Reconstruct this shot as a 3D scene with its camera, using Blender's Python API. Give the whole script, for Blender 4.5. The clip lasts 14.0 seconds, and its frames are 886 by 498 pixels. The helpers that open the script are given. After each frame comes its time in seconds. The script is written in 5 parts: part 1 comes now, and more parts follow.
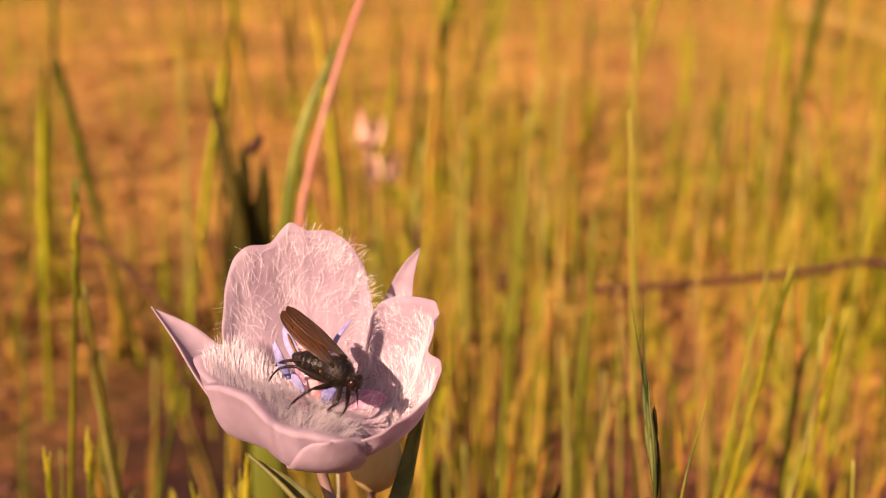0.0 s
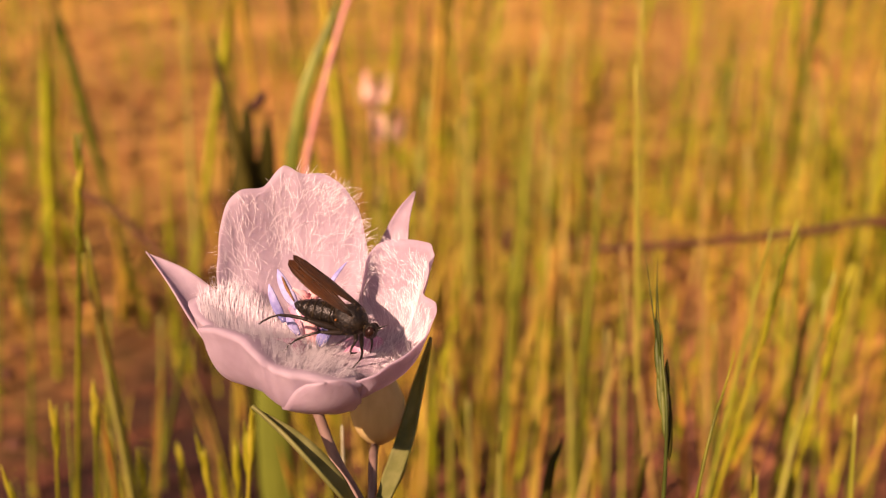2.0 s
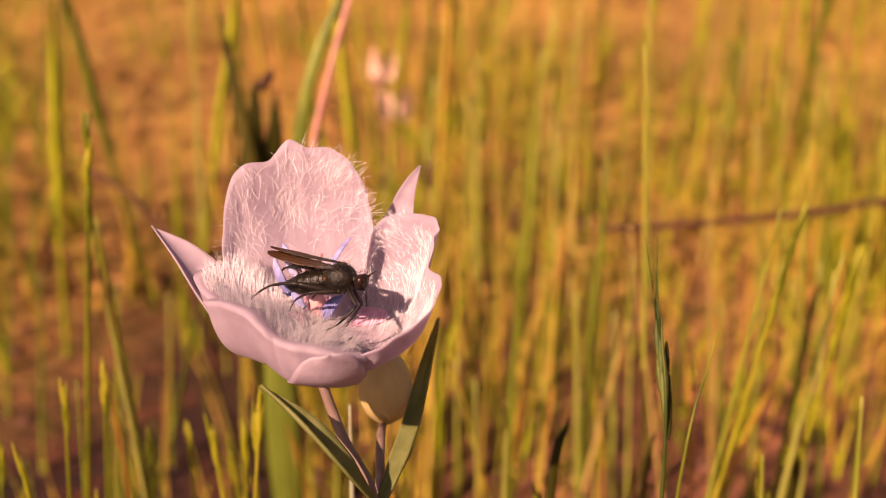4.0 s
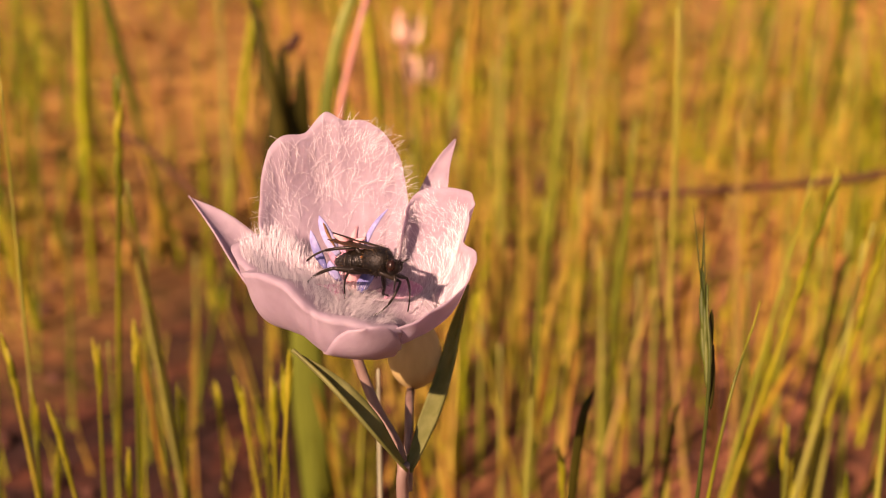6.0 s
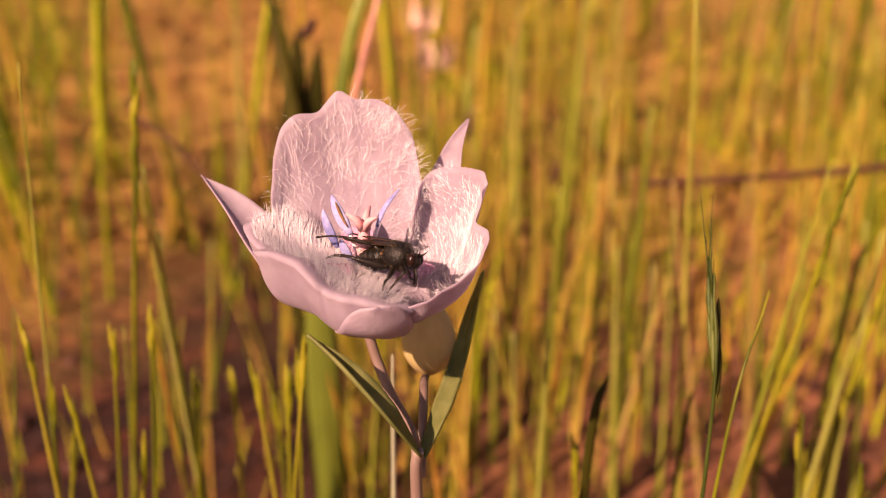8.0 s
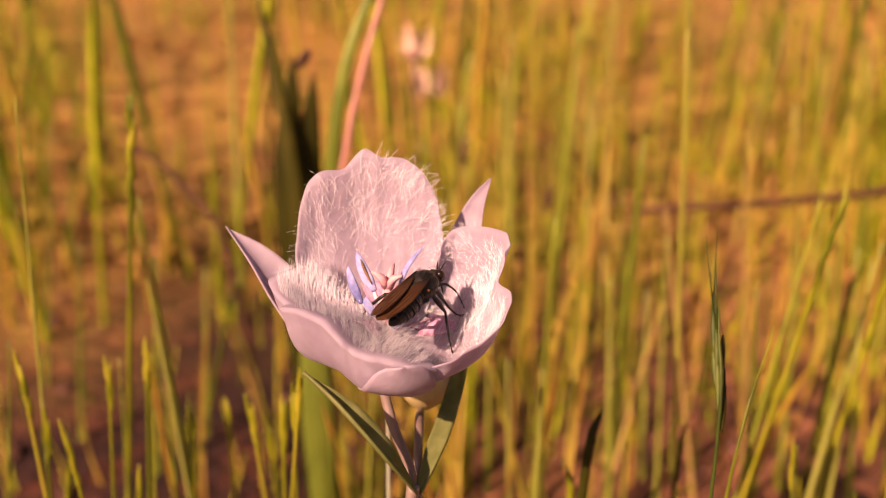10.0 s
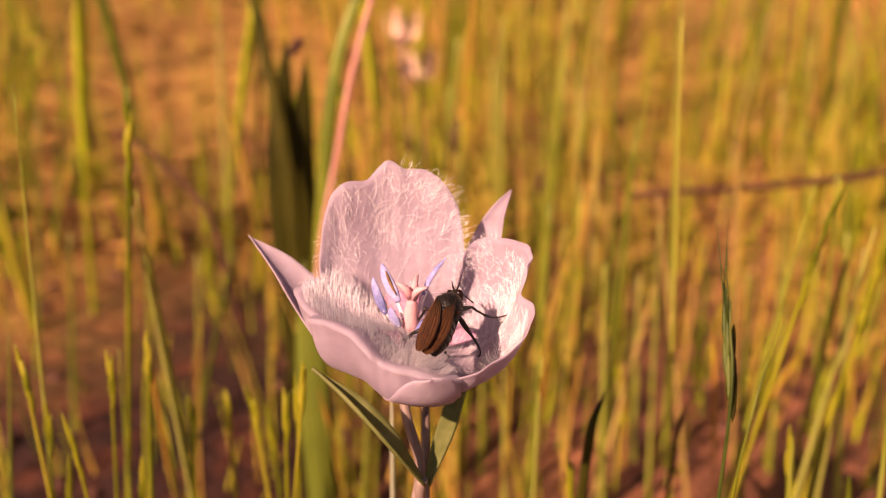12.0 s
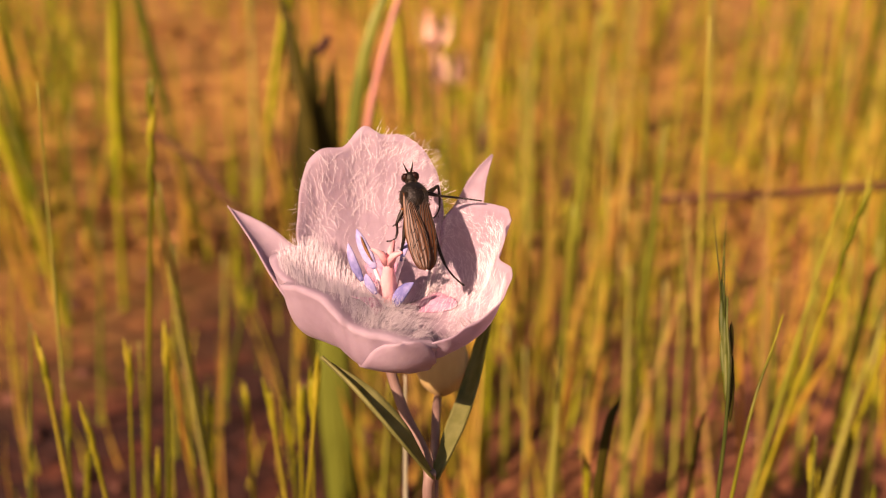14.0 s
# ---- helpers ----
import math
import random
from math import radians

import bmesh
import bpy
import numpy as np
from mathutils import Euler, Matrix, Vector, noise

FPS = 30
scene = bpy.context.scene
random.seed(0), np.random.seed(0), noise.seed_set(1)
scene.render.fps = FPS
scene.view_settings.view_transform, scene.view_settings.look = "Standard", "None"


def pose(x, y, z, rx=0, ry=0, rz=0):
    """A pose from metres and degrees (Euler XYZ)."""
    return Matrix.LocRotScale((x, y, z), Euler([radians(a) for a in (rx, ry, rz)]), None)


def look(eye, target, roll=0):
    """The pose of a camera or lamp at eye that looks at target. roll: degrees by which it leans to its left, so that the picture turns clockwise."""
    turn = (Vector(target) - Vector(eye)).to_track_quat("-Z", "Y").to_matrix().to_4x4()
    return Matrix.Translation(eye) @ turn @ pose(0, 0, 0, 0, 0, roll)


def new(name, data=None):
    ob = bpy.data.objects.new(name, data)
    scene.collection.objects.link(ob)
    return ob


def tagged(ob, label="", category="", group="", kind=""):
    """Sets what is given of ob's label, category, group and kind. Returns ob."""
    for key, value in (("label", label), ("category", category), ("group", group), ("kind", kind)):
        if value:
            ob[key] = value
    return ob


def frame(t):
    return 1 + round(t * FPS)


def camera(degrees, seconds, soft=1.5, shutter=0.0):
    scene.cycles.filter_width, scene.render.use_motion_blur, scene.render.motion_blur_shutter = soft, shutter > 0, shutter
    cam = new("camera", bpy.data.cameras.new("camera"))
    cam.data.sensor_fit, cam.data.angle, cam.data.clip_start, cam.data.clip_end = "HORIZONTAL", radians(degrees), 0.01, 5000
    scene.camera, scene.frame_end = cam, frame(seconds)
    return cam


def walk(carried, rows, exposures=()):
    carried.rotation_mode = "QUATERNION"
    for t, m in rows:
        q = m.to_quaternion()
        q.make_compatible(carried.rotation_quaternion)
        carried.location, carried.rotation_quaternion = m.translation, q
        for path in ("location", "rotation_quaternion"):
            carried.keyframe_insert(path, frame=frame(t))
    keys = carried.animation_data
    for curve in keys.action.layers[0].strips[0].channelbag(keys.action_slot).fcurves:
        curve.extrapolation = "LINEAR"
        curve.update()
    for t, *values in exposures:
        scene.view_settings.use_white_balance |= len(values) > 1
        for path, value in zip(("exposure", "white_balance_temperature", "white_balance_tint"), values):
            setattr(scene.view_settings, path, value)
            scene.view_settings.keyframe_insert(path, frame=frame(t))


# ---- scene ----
# ------------------------------------------------------------------ camera
cam = camera(50.0, 14.0, 1.0)
cam.data.dof.use_dof = True
cam.data.dof.focus_distance = 0.097
cam.data.dof.aperture_fstop = 19.5
# seconds, x, height, yaw, pitch
CAM = [
    (0, -0.0008, 0.1709, -2.56, -18.97),
    (0.5, -0.0008, 0.1709, -2.78, -18.06),
    (1, -0.0006, 0.1708, -3.57, -18.69),
    (1.5, -0.0007, 0.1706, -2.50, -19.21),
    (2, -0.0006, 0.1699, -2.23, -21.27),
    (2.5, -0.0006, 0.1699, -1.53, -21.81),
    (2.7, -0.0006, 0.1699, -1.77, -21.99),
    (4.8, -0.0009, 0.1702, -1.74, -23.58),
    (5, -0.0014, 0.1701, -1.56, -24.21),
    (5.5, -0.0014, 0.1699, -1.48, -24.76),
    (6, -0.0016, 0.1707, -0.34, -24.83),
    (6.5, 0.0000, 0.1700, 0.00, -25.00),
    (7, -0.0025, 0.1705, -0.09, -25.11),
    (7.5, -0.0026, 0.1707, 0.29, -25.05),
    (8, -0.0018, 0.1705, 0.55, -25.55),
    (8.5, -0.0013, 0.1711, 0.44, -25.06),
    (9, -0.0016, 0.1718, 1.31, -23.87),
    (9.2, -0.0018, 0.1720, 0.85, -23.96),
    (11.3, -0.0019, 0.1726, -0.06, -24.51),
    (11.5, -0.0019, 0.1727, -0.13, -24.60),
    (12, -0.0043, 0.1742, -0.95, -25.50),
    (12.5, -0.0037, 0.1738, 0.80, -25.37),
    (13, -0.0012, 0.1724, 0.81, -25.86),
    (13.5, -0.0019, 0.1722, 0.98, -25.25),
    (14, -0.0020, 0.1721, 1.33, -24.99),
]
walk(cam, [(t, pose(x, 0, z, 90 + pitch, 0, yaw)) for t, x, z, yaw, pitch in CAM], [(0, 0.69, 9600, 48), (14, 0.69, 9600, 48)])

# ------------------------------------------------------------------ light
SUN_TO = Vector((-0.53, -0.57, 0.62)).normalized()
world = bpy.data.worlds.new("world")
scene.world = world
world.use_nodes = True
wn, wl = world.node_tree.nodes, world.node_tree.links
sky = wn.new("ShaderNodeTexSky")
sky.sky_type = "NISHITA"
sky.sun_disc = False
sky.sun_elevation = math.asin(SUN_TO.z)
sky.sun_rotation = math.atan2(SUN_TO.x, SUN_TO.y)
wl.new(sky.outputs[0], wn["Background"].inputs[0])
wn["Background"].inputs[1].default_value = 0.055
sun = new("sun", bpy.data.lights.new("sun", "SUN"))
sun.data.energy = 5.0
sun.data.angle = radians(0.6)
sun.data.color = (1.0, 0.905, 0.78)
sun.matrix_world = look(SUN_TO * 3, (0, 0, 0))


# ------------------------------------------------------------------ materials
def material(name, colours, scale=400.0, rough=0.5, bump=0.0, bump_scale=None, through_light=0.0, spread=0.0,
             metal=0.0, stretch=(1, 1, 1), sheen=0.0, island=False, coat=0.0, gloss=0.28):
    """Two or three colours mixed by noise at two scales; spread varies piece by piece."""
    m = bpy.data.materials.new(name)
    m.use_nodes = True
    n, l = m.node_tree.nodes, m.node_tree.links
    b = n["Principled BSDF"]
    co = n.new("ShaderNodeTexCoord")
    mp = n.new("ShaderNodeMapping")
    mp.inputs["Scale"].default_value = stretch
    l.new(co.outputs["Object"], mp.inputs[0])
    n1 = n.new("ShaderNodeTexNoise")
    n1.inputs["Scale"].default_value = scale
    n1.inputs["Detail"].default_value = 5
    n2 = n.new("ShaderNodeTexNoise")
    n2.inputs["Scale"].default_value = scale * 5.3
    n2.inputs["Detail"].default_value = 3
    l.new(mp.outputs[0], n1.inputs[0])
    l.new(mp.outputs[0], n2.inputs[0])
    add = n.new("ShaderNodeMath")
    add.operation = "MULTIPLY_ADD"
    add.inputs[1].default_value = 0.35
    l.new(n2.outputs[0], add.inputs[0])
    l.new(n1.outputs[0], add.inputs[2])
    last = add.outputs[0]
    if spread:
        if island:
            rnd = n.new("ShaderNodeNewGeometry").outputs["Random Per Island"]
        else:
            rnd = n.new("ShaderNodeObjectInfo").outputs["Random"]
        ma = n.new("ShaderNodeMath")
        ma.operation = "MULTIPLY_ADD"
        ma.inputs[1].default_value = spread
        l.new(rnd, ma.inputs[0])
        l.new(last, ma.inputs[2])
        sb = n.new("ShaderNodeMath")
        sb.operation = "SUBTRACT"
        sb.inputs[1].default_value = spread * 0.5
        l.new(ma.outputs[0], sb.inputs[0])
        last = sb.outputs[0]
    ramp = n.new("ShaderNodeValToRGB")
    e = ramp.color_ramp.elements
    while len(e) < len(colours):
        e.new(0.5)
    lo, hi = 0.42, 0.95
    for i, c in enumerate(colours):
        e[i].position = lo + (hi - lo) * i / (len(colours) - 1)
        e[i].color = (*c, 1)
    l.new(last, ramp.inputs[0])
    l.new(ramp.outputs[0], b.inputs["Base Color"])
    b.inputs["Roughness"].default_value = rough
    b.inputs["Metallic"].default_value = metal
    b.inputs["Specular IOR Level"].default_value = gloss
    b.inputs["Sheen Weight"].default_value = sheen
    b.inputs["Coat Weight"].default_value = coat
    if bump:
        bn = n.new("ShaderNodeTexNoise")
        bn.inputs["Scale"].default_value = bump_scale or scale * 3
        bn.inputs["Detail"].default_value = 6
        l.new(mp.outputs[0], bn.inputs[0])
        bp = n.new("ShaderNodeBump")
        bp.inputs["Strength"].default_value = 0.6
        bp.inputs["Distance"].default_value = bump
        l.new(bn.outputs[0], bp.inputs["Height"])
        l.new(bp.outputs[0], b.inputs["Normal"])
    if through_light:
        tr = n.new("ShaderNodeBsdfTranslucent")
        l.new(ramp.outputs[0], tr.inputs[0])
        mx = n.new("ShaderNodeMixShader")
        mx.inputs[0].default_value = through_light
        l.new(b.outputs[0], mx.inputs[1])
        l.new(tr.outputs[0], mx.inputs[2])
        l.new(mx.outputs[0], n["Material Output"].inputs[0])
    return m


def soil_material():
    """Dark red crumbly soil, its darkness partly painted shade, covered farther off by pale dry thatch in patches."""
    # these near-ground colours are darkened beyond the red soil to stand in for shade
    m = material("soil", [(0.008, 0.003, 0.0025), (0.028, 0.0075, 0.0045), (0.11, 0.031, 0.014)], 58, 0.9, 0.012, 120)
    n, l = m.node_tree.nodes, m.node_tree.links
    co = n.new("ShaderNodeTexCoord")
    sp = n.new("ShaderNodeSeparateXYZ")
    l.new(co.outputs["Object"], sp.inputs[0])
    ns = n.new("ShaderNodeTexNoise")
    ns.inputs["Scale"].default_value = 7
    ns.inputs["Detail"].default_value = 6
    l.new(co.outputs["Object"], ns.inputs[0])
    ma = n.new("ShaderNodeMath")
    ma.operation = "MULTIPLY_ADD"
    ma.inputs[1].default_value = 0.55
    l.new(ns.outputs[0], ma.inputs[0])
    far = n.new("ShaderNodeVectorMath")
    far.operation = "LENGTH"
    l.new(co.outputs["Object"], far.inputs[0])
    l.new(far.outputs["Value"], ma.inputs[2])
    mr = n.new("ShaderNodeMapRange")
    mr.inputs[1].default_value, mr.inputs[2].default_value = 0.51, 0.86
    l.new(ma.outputs[0], mr.inputs[0])
    wide = n.new("ShaderNodeTexNoise")
    wide.inputs["Scale"].default_value = 2.2
    wide.inputs["Detail"].default_value = 5
    l.new(co.outputs["Object"], wide.inputs[0])
    cover = n.new("ShaderNodeMapRange")
    cover.inputs[1].default_value, cover.inputs[2].default_value = 0.36, 0.52
    cover.inputs[3].default_value = 0.45
    l.new(wide.outputs[0], cover.inputs[0])
    both = n.new("ShaderNodeMath")
    both.operation = "MULTIPLY"
    l.new(mr.outputs[0], both.inputs[0])
    l.new(cover.outputs[0], both.inputs[1])
    fine = n.new("ShaderNodeTexNoise")
    fine.inputs["Scale"].default_value = 66
    fine.inputs["Detail"].default_value = 5
    l.new(co.outputs["Object"], fine.inputs[0])
    rp = n.new("ShaderNodeValToRGB")
    rp.color_ramp.elements[0].position, rp.color_ramp.elements[1].position = 0.35, 0.7
    rp.color_ramp.elements[0].color = (0.36, 0.16, 0.038, 1)
    rp.color_ramp.elements[1].color = (0.55, 0.315, 0.075, 1)
    l.new(fine.outputs[0], rp.inputs[0])
    mx = n.new("ShaderNodeMix")
    mx.data_type = "RGBA"
    l.new(both.outputs[0], mx.inputs[0])
    old = n["Principled BSDF"].inputs["Base Color"].links[0].from_socket
    # paler gravelly ground on one side of the flower
    gravel = n.new("ShaderNodeMath")
    gravel.operation = "MULTIPLY_ADD"
    gravel.inputs[1].default_value = 0.12
    l.new(ns.outputs[0], gravel.inputs[0])
    l.new(sp.outputs[0], gravel.inputs[2])
    gr = n.new("ShaderNodeMapRange")
    gr.inputs[1].default_value, gr.inputs[2].default_value = 0.01, 0.1
    l.new(gravel.outputs[0], gr.inputs[0])
    gp = n.new("ShaderNodeValToRGB")
    gp.color_ramp.elements[0].position, gp.color_ramp.elements[1].position = 0.3, 0.7
    gp.color_ramp.elements[0].color = (0.05, 0.017, 0.012, 1)
    gp.color_ramp.elements[1].color = (0.27, 0.1, 0.05, 1)
    l.new(fine.outputs[0], gp.inputs[0])
    mg = n.new("ShaderNodeMix")
    mg.data_type = "RGBA"
    l.new(gr.outputs[0], mg.inputs[0])
    l.new(old, mg.inputs[6])
    l.new(gp.outputs[0], mg.inputs[7])
    l.new(mg.outputs[2], mx.inputs[6])
    l.new(rp.outputs[0], mx.inputs[7])
    l.new(mx.outputs[2], n["Principled BSDF"].inputs["Base Color"])
    return m


M_SOIL = soil_material()
M_LITTER = material("dry_litter", [(0.1, 0.035, 0.014), (0.28, 0.115, 0.04), (0.5, 0.27, 0.09)], 60, 0.8, 0, None, 0, 0.5, island=True)
M_STONE = material("stone", [(0.07, 0.025, 0.018), (0.2, 0.085, 0.055)], 90, 0.9, 0.002, 300, 0, 0.5, island=True)
M_FAR = material("far_grass", [(0.08, 0.11, 0.006), (0.26, 0.31, 0.014), (0.4, 0.41, 0.03), (0.5, 0.3, 0.05)], 18, 0.55, 0, None, 0, 0.8, island=True)
M_GRASS = material("grass_stalk", [(0.09, 0.12, 0.012), (0.2, 0.225, 0.026), (0.31, 0.3, 0.08)], 90, 0.5, 0.0002, 900, 0, 0.35, stretch=(1, 1, 0.12))
M_NEAR = material("near_grass", [(0.05, 0.06, 0.005), (0.17, 0.18, 0.01), (0.3, 0.27, 0.025), (0.36, 0.17, 0.03)], 60, 0.5, 0.0002, 900, 0, 0.6, stretch=(1, 1, 0.2), island=True)
M_PALEGRASS = material("pale_grass", [(0.2, 0.21, 0.03), (0.37, 0.34, 0.055), (0.52, 0.43, 0.12)], 60, 0.5, 0.0002, 900, 0, 0.5, stretch=(1, 1, 0.2), island=True)
M_BRISTLE = material("bristle", [(0.015, 0.009, 0.004), (0.035, 0.02, 0.009), (0.15, 0.095, 0.04)], 900, 0.45, spread=0.5, island=True)
M_HEAD = material("grass_head", [(0.015, 0.025, 0.003), (0.04, 0.06, 0.008), (0.1, 0.12, 0.02)], 220, 0.55, 0.0002, 1500, 0, 0.2, stretch=(1, 1, 0.2))
M_EAR = material("grass_ear", [(0.09, 0.11, 0.006), (0.21, 0.21, 0.012), (0.36, 0.31, 0.035)], 200, 0.5, 0.0002, 1500, 0.1, 0.4, stretch=(1, 1, 0.2))
M_STRAW = material("straw", [(0.27, 0.17, 0.045), (0.48, 0.33, 0.1)], 120, 0.6, 0.0002, 900, 0, 0.3, stretch=(1, 1, 0.15))
M_STRAWMIX = material("straw_mix", [(0.2, 0.2, 0.02), (0.36, 0.3, 0.035), (0.44, 0.22, 0.05), (0.5, 0.34, 0.07)], 40, 0.6, 0, None, 0, 0.9, island=True)
M_DARKLEAF = material("dark_leaf", [(0.014, 0.013, 0.003), (0.035, 0.033, 0.005), (0.075, 0.06, 0.01)], 70, 0.5, 0.0002, 900, 0, 0, stretch=(1, 1, 0.15), gloss=0.08)
M_BROADLEAF = material("broad_leaf", [(0.08, 0.11, 0.014), (0.15, 0.18, 0.025)], 70, 0.5, 0.0002, 900, 0, 0, stretch=(1, 1, 0.15))
M_REDSTEM = material("red_stem", [(0.42, 0.14, 0.11), (0.58, 0.26, 0.21), (0.66, 0.38, 0.3)], 60, 0.4, 0.0002, 900, 0.1, 0, stretch=(1, 1, 0.2))
M_TWIG = material("twig", [(0.04, 0.014, 0.009), (0.12, 0.045, 0.026)], 90, 0.85, 0.001, 500)
M_WITHERED = material("withered", [(0.03, 0.012, 0.008), (0.09, 0.035, 0.02)], 200, 0.8, 0.0003, 900)
M_PETAL = material("petal", [(0.52, 0.41, 0.5), (0.6, 0.495, 0.585), (0.7, 0.605, 0.68)], 160, 0.55, 0.0001, 2200, 0.57, 0, sheen=0.1)
M_HAIR = material("petal_hair", [(0.84, 0.76, 0.81), (0.95, 0.89, 0.93)], 600, 0.45, 0, None, 0.12)
M_ANTHER = material("anther", [(0.11, 0.12, 0.31), (0.25, 0.26, 0.5), (0.46, 0.46, 0.68)], 420, 0.7, 0.0001, 2500, 0, 0.5)
M_POLLEN = material("pollen", [(0.12, 0.05, 0.025), (0.36, 0.2, 0.1)], 1500, 0.8, 0.0001, 4000)
M_PISTIL = material("pistil", [(0.68, 0.28, 0.32), (0.8, 0.42, 0.44), (0.82, 0.55, 0.5)], 300, 0.5, 0.0001, 2500, 0.15)
M_NECTAR = material("nectar_pad", [(0.55, 0.22, 0.36), (0.72, 0.42, 0.54)], 700, 0.6, 0.0003, 2500, 0.2)
M_LEAF = material("glaucous_leaf", [(0.11, 0.13, 0.035), (0.2, 0.22, 0.07), (0.34, 0.35, 0.14)], 150, 0.5, 0.0001, 1800, 0.45, 0, stretch=(1, 1, 0.2))
M_STEM = material("flower_stem", [(0.12, 0.07, 0.055), (0.21, 0.14, 0.115), (0.33, 0.25, 0.22)], 170, 0.45, 0.0001, 1500, 0.05, 0, stretch=(1, 1, 0.25))
M_BUD = material("bud", [(0.28, 0.21, 0.085), (0.42, 0.32, 0.14), (0.55, 0.44, 0.23)], 140, 0.5, 0.0001, 1500, 0, 0, stretch=(1, 1, 0.3))
M_BODY = material("insect_body", [(0.004, 0.0035, 0.003), (0.006, 0.0045, 0.003), (0.018, 0.011, 0.006)], 900, 0.32, 0.0002, 3500, gloss=0.3)
M_THORAX = material("insect_thorax", [(0.004, 0.0035, 0.003), (0.006, 0.0045, 0.003), (0.024, 0.017, 0.01)], 1100, 0.5, 0.0002, 3500, gloss=0.3)
M_BAND = material("insect_band", [(0.006, 0.005, 0.003), (0.014, 0.01, 0.005), (0.07, 0.048, 0.024)], 900, 0.35)
M_HALTERE = material("insect_haltere", [(0.14, 0.05, 0.012), (0.22, 0.085, 0.02)], 900, 0.5)
M_LEG = material("insect_leg", [(0.006, 0.005, 0.004), (0.022, 0.015, 0.01)], 1200, 0.4, 0.00005, 5000, gloss=0.3)
M_EYE = material("insect_eye", [(0.01, 0.004, 0.003), (0.025, 0.009, 0.006)], 2600, 0.25, 0.00003, 9000)
M_WING = material("insect_wing", [(0.07, 0.022, 0.007), (0.14, 0.05, 0.014), (0.3, 0.12, 0.03)], 500, 0.45, 0.0002, 1500, 0.35, 0, stretch=(0.3, 1, 1), gloss=0.6)



def see_through(m, share):
    """Lets part of the light pass straight through a thin membrane."""
    n, l = m.node_tree.nodes, m.node_tree.links
    end = n["Material Output"].inputs[0]
    old = end.links[0].from_socket
    clear = n.new("ShaderNodeBsdfTransparent")
    clear.inputs[0].default_value = (0.85, 0.6, 0.35, 1)
    mix = n.new("ShaderNodeMixShader")
    mix.inputs[0].default_value = share
    l.new(old, mix.inputs[1])
    l.new(clear.outputs[0], mix.inputs[2])
    l.new(mix.outputs[0], end)


see_through(M_WING, 0.15)


# ------------------------------------------------------------------ builders
def part(name, bm, mat, parent=None, label="", smooth=True, normals=None):
    me = bpy.data.meshes.new(name)
    bmesh.ops.recalc_face_normals(bm, faces=bm.faces)
    bm.to_mesh(me)
    bm.free()
    me.materials.append(mat)
    if smooth:
        me.polygons.foreach_set("use_smooth", [True] * len(me.polygons))
    if normals:
        me.normals_split_custom_set_from_vertices(normals)
    ob = new(name, me)
    ob.parent = parent
    return tagged(ob, label)


def spline(points, steps):
    """A smooth line through the points."""
    p = [Vector(q) for q in points]
    p = [2 * p[0] - p[1]] + p + [2 * p[-1] - p[-2]]
    out = []
    for i in range(1, len(p) - 2):
        a, b, c, d = p[i - 1], p[i], p[i + 1], p[i + 2]
        for k in range(steps):
            t = k / steps
            out.append(0.5 * (2 * b + (c - a) * t + (2 * a - 5 * b + 4 * c - d) * t * t + (3 * b - a - 3 * c + d) * t ** 3))
    out.append(p[-2])
    return out


def tube(bm, pts, radii, sides=6, flat=1.0, across=None):
    """A tapered tube along pts; with flat under 1 a blade whose broad side lies along across."""
    rings = []
    n = len(pts)
    for i, p in enumerate(pts):
        d = (pts[min(i + 1, n - 1)] - pts[max(i - 1, 0)]).normalized()
        a = Vector(across) if across is not None else (Vector((1, 0, 0)) if abs(d.x) < 0.8 else Vector((0, 1, 0)))
        a = (a - d * a.dot(d)).normalized()
        b = d.cross(a)
        r = radii(i / (n - 1)) if callable(radii) else radii[i]
        rings.append([bm.verts.new(p + a * r * math.cos(6.28319 * k / sides) + b * r * flat * math.sin(6.28319 * k / sides)) for k in range(sides)])
    for u, v in zip(rings, rings[1:]):
        for k in range(sides):
            bm.faces.new((u[k], u[(k + 1) % sides], v[(k + 1) % sides], v[k]))
    bm.faces.new(rings[0][::-1])
    bm.faces.new(rings[-1])
    return bm


def egg(bm, centre, axis, length, radius, profile=None, rings=10, sides=12, flat=1.0, across=None):
    """A closed rounded body along axis."""
    ax = Vector(axis).normalized()
    c = Vector(centre)
    pts = [c + ax * length * (i / rings - 0.5) for i in range(rings + 1)]
    f = profile or (lambda t: math.sqrt(max(0.0, 1 - (2 * t - 1) ** 2)))
    return tube(bm, pts, lambda t: max(radius * f(t), radius * 0.03), sides, flat, across)


# ------------------------------------------------------------------ ground
def ground_height(x, y):
    return 0.010 * noise.noise((x * 6, y * 6, 0)) + 0.004 * noise.noise((x * 25, y * 25, 3)) + 0.05 * noise.noise((x * 0.7, y * 0.7, 9)) * min(1, abs(y) / 3)


def build_ground():
    bm = bmesh.new()
    edge = [i / 50 * 1.5 for i in range(51)]
    far = [1.5 * 1.17 ** i for i in range(1, 50)]
    xs = sorted([-v for v in edge[1:]] + edge + far + [-v for v in far])
    ys = xs
    grid = [[bm.verts.new((x, y, ground_height(x, y))) for x in xs] for y in ys]
    for r0, r1 in zip(grid, grid[1:]):
        for i in range(len(xs) - 1):
            bm.faces.new((r0[i], r0[i + 1], r1[i + 1], r1[i]))
    return tagged(part("ground", bm, M_SOIL), "reddish bare soil with dry plant litter", "ground", kind="structure")


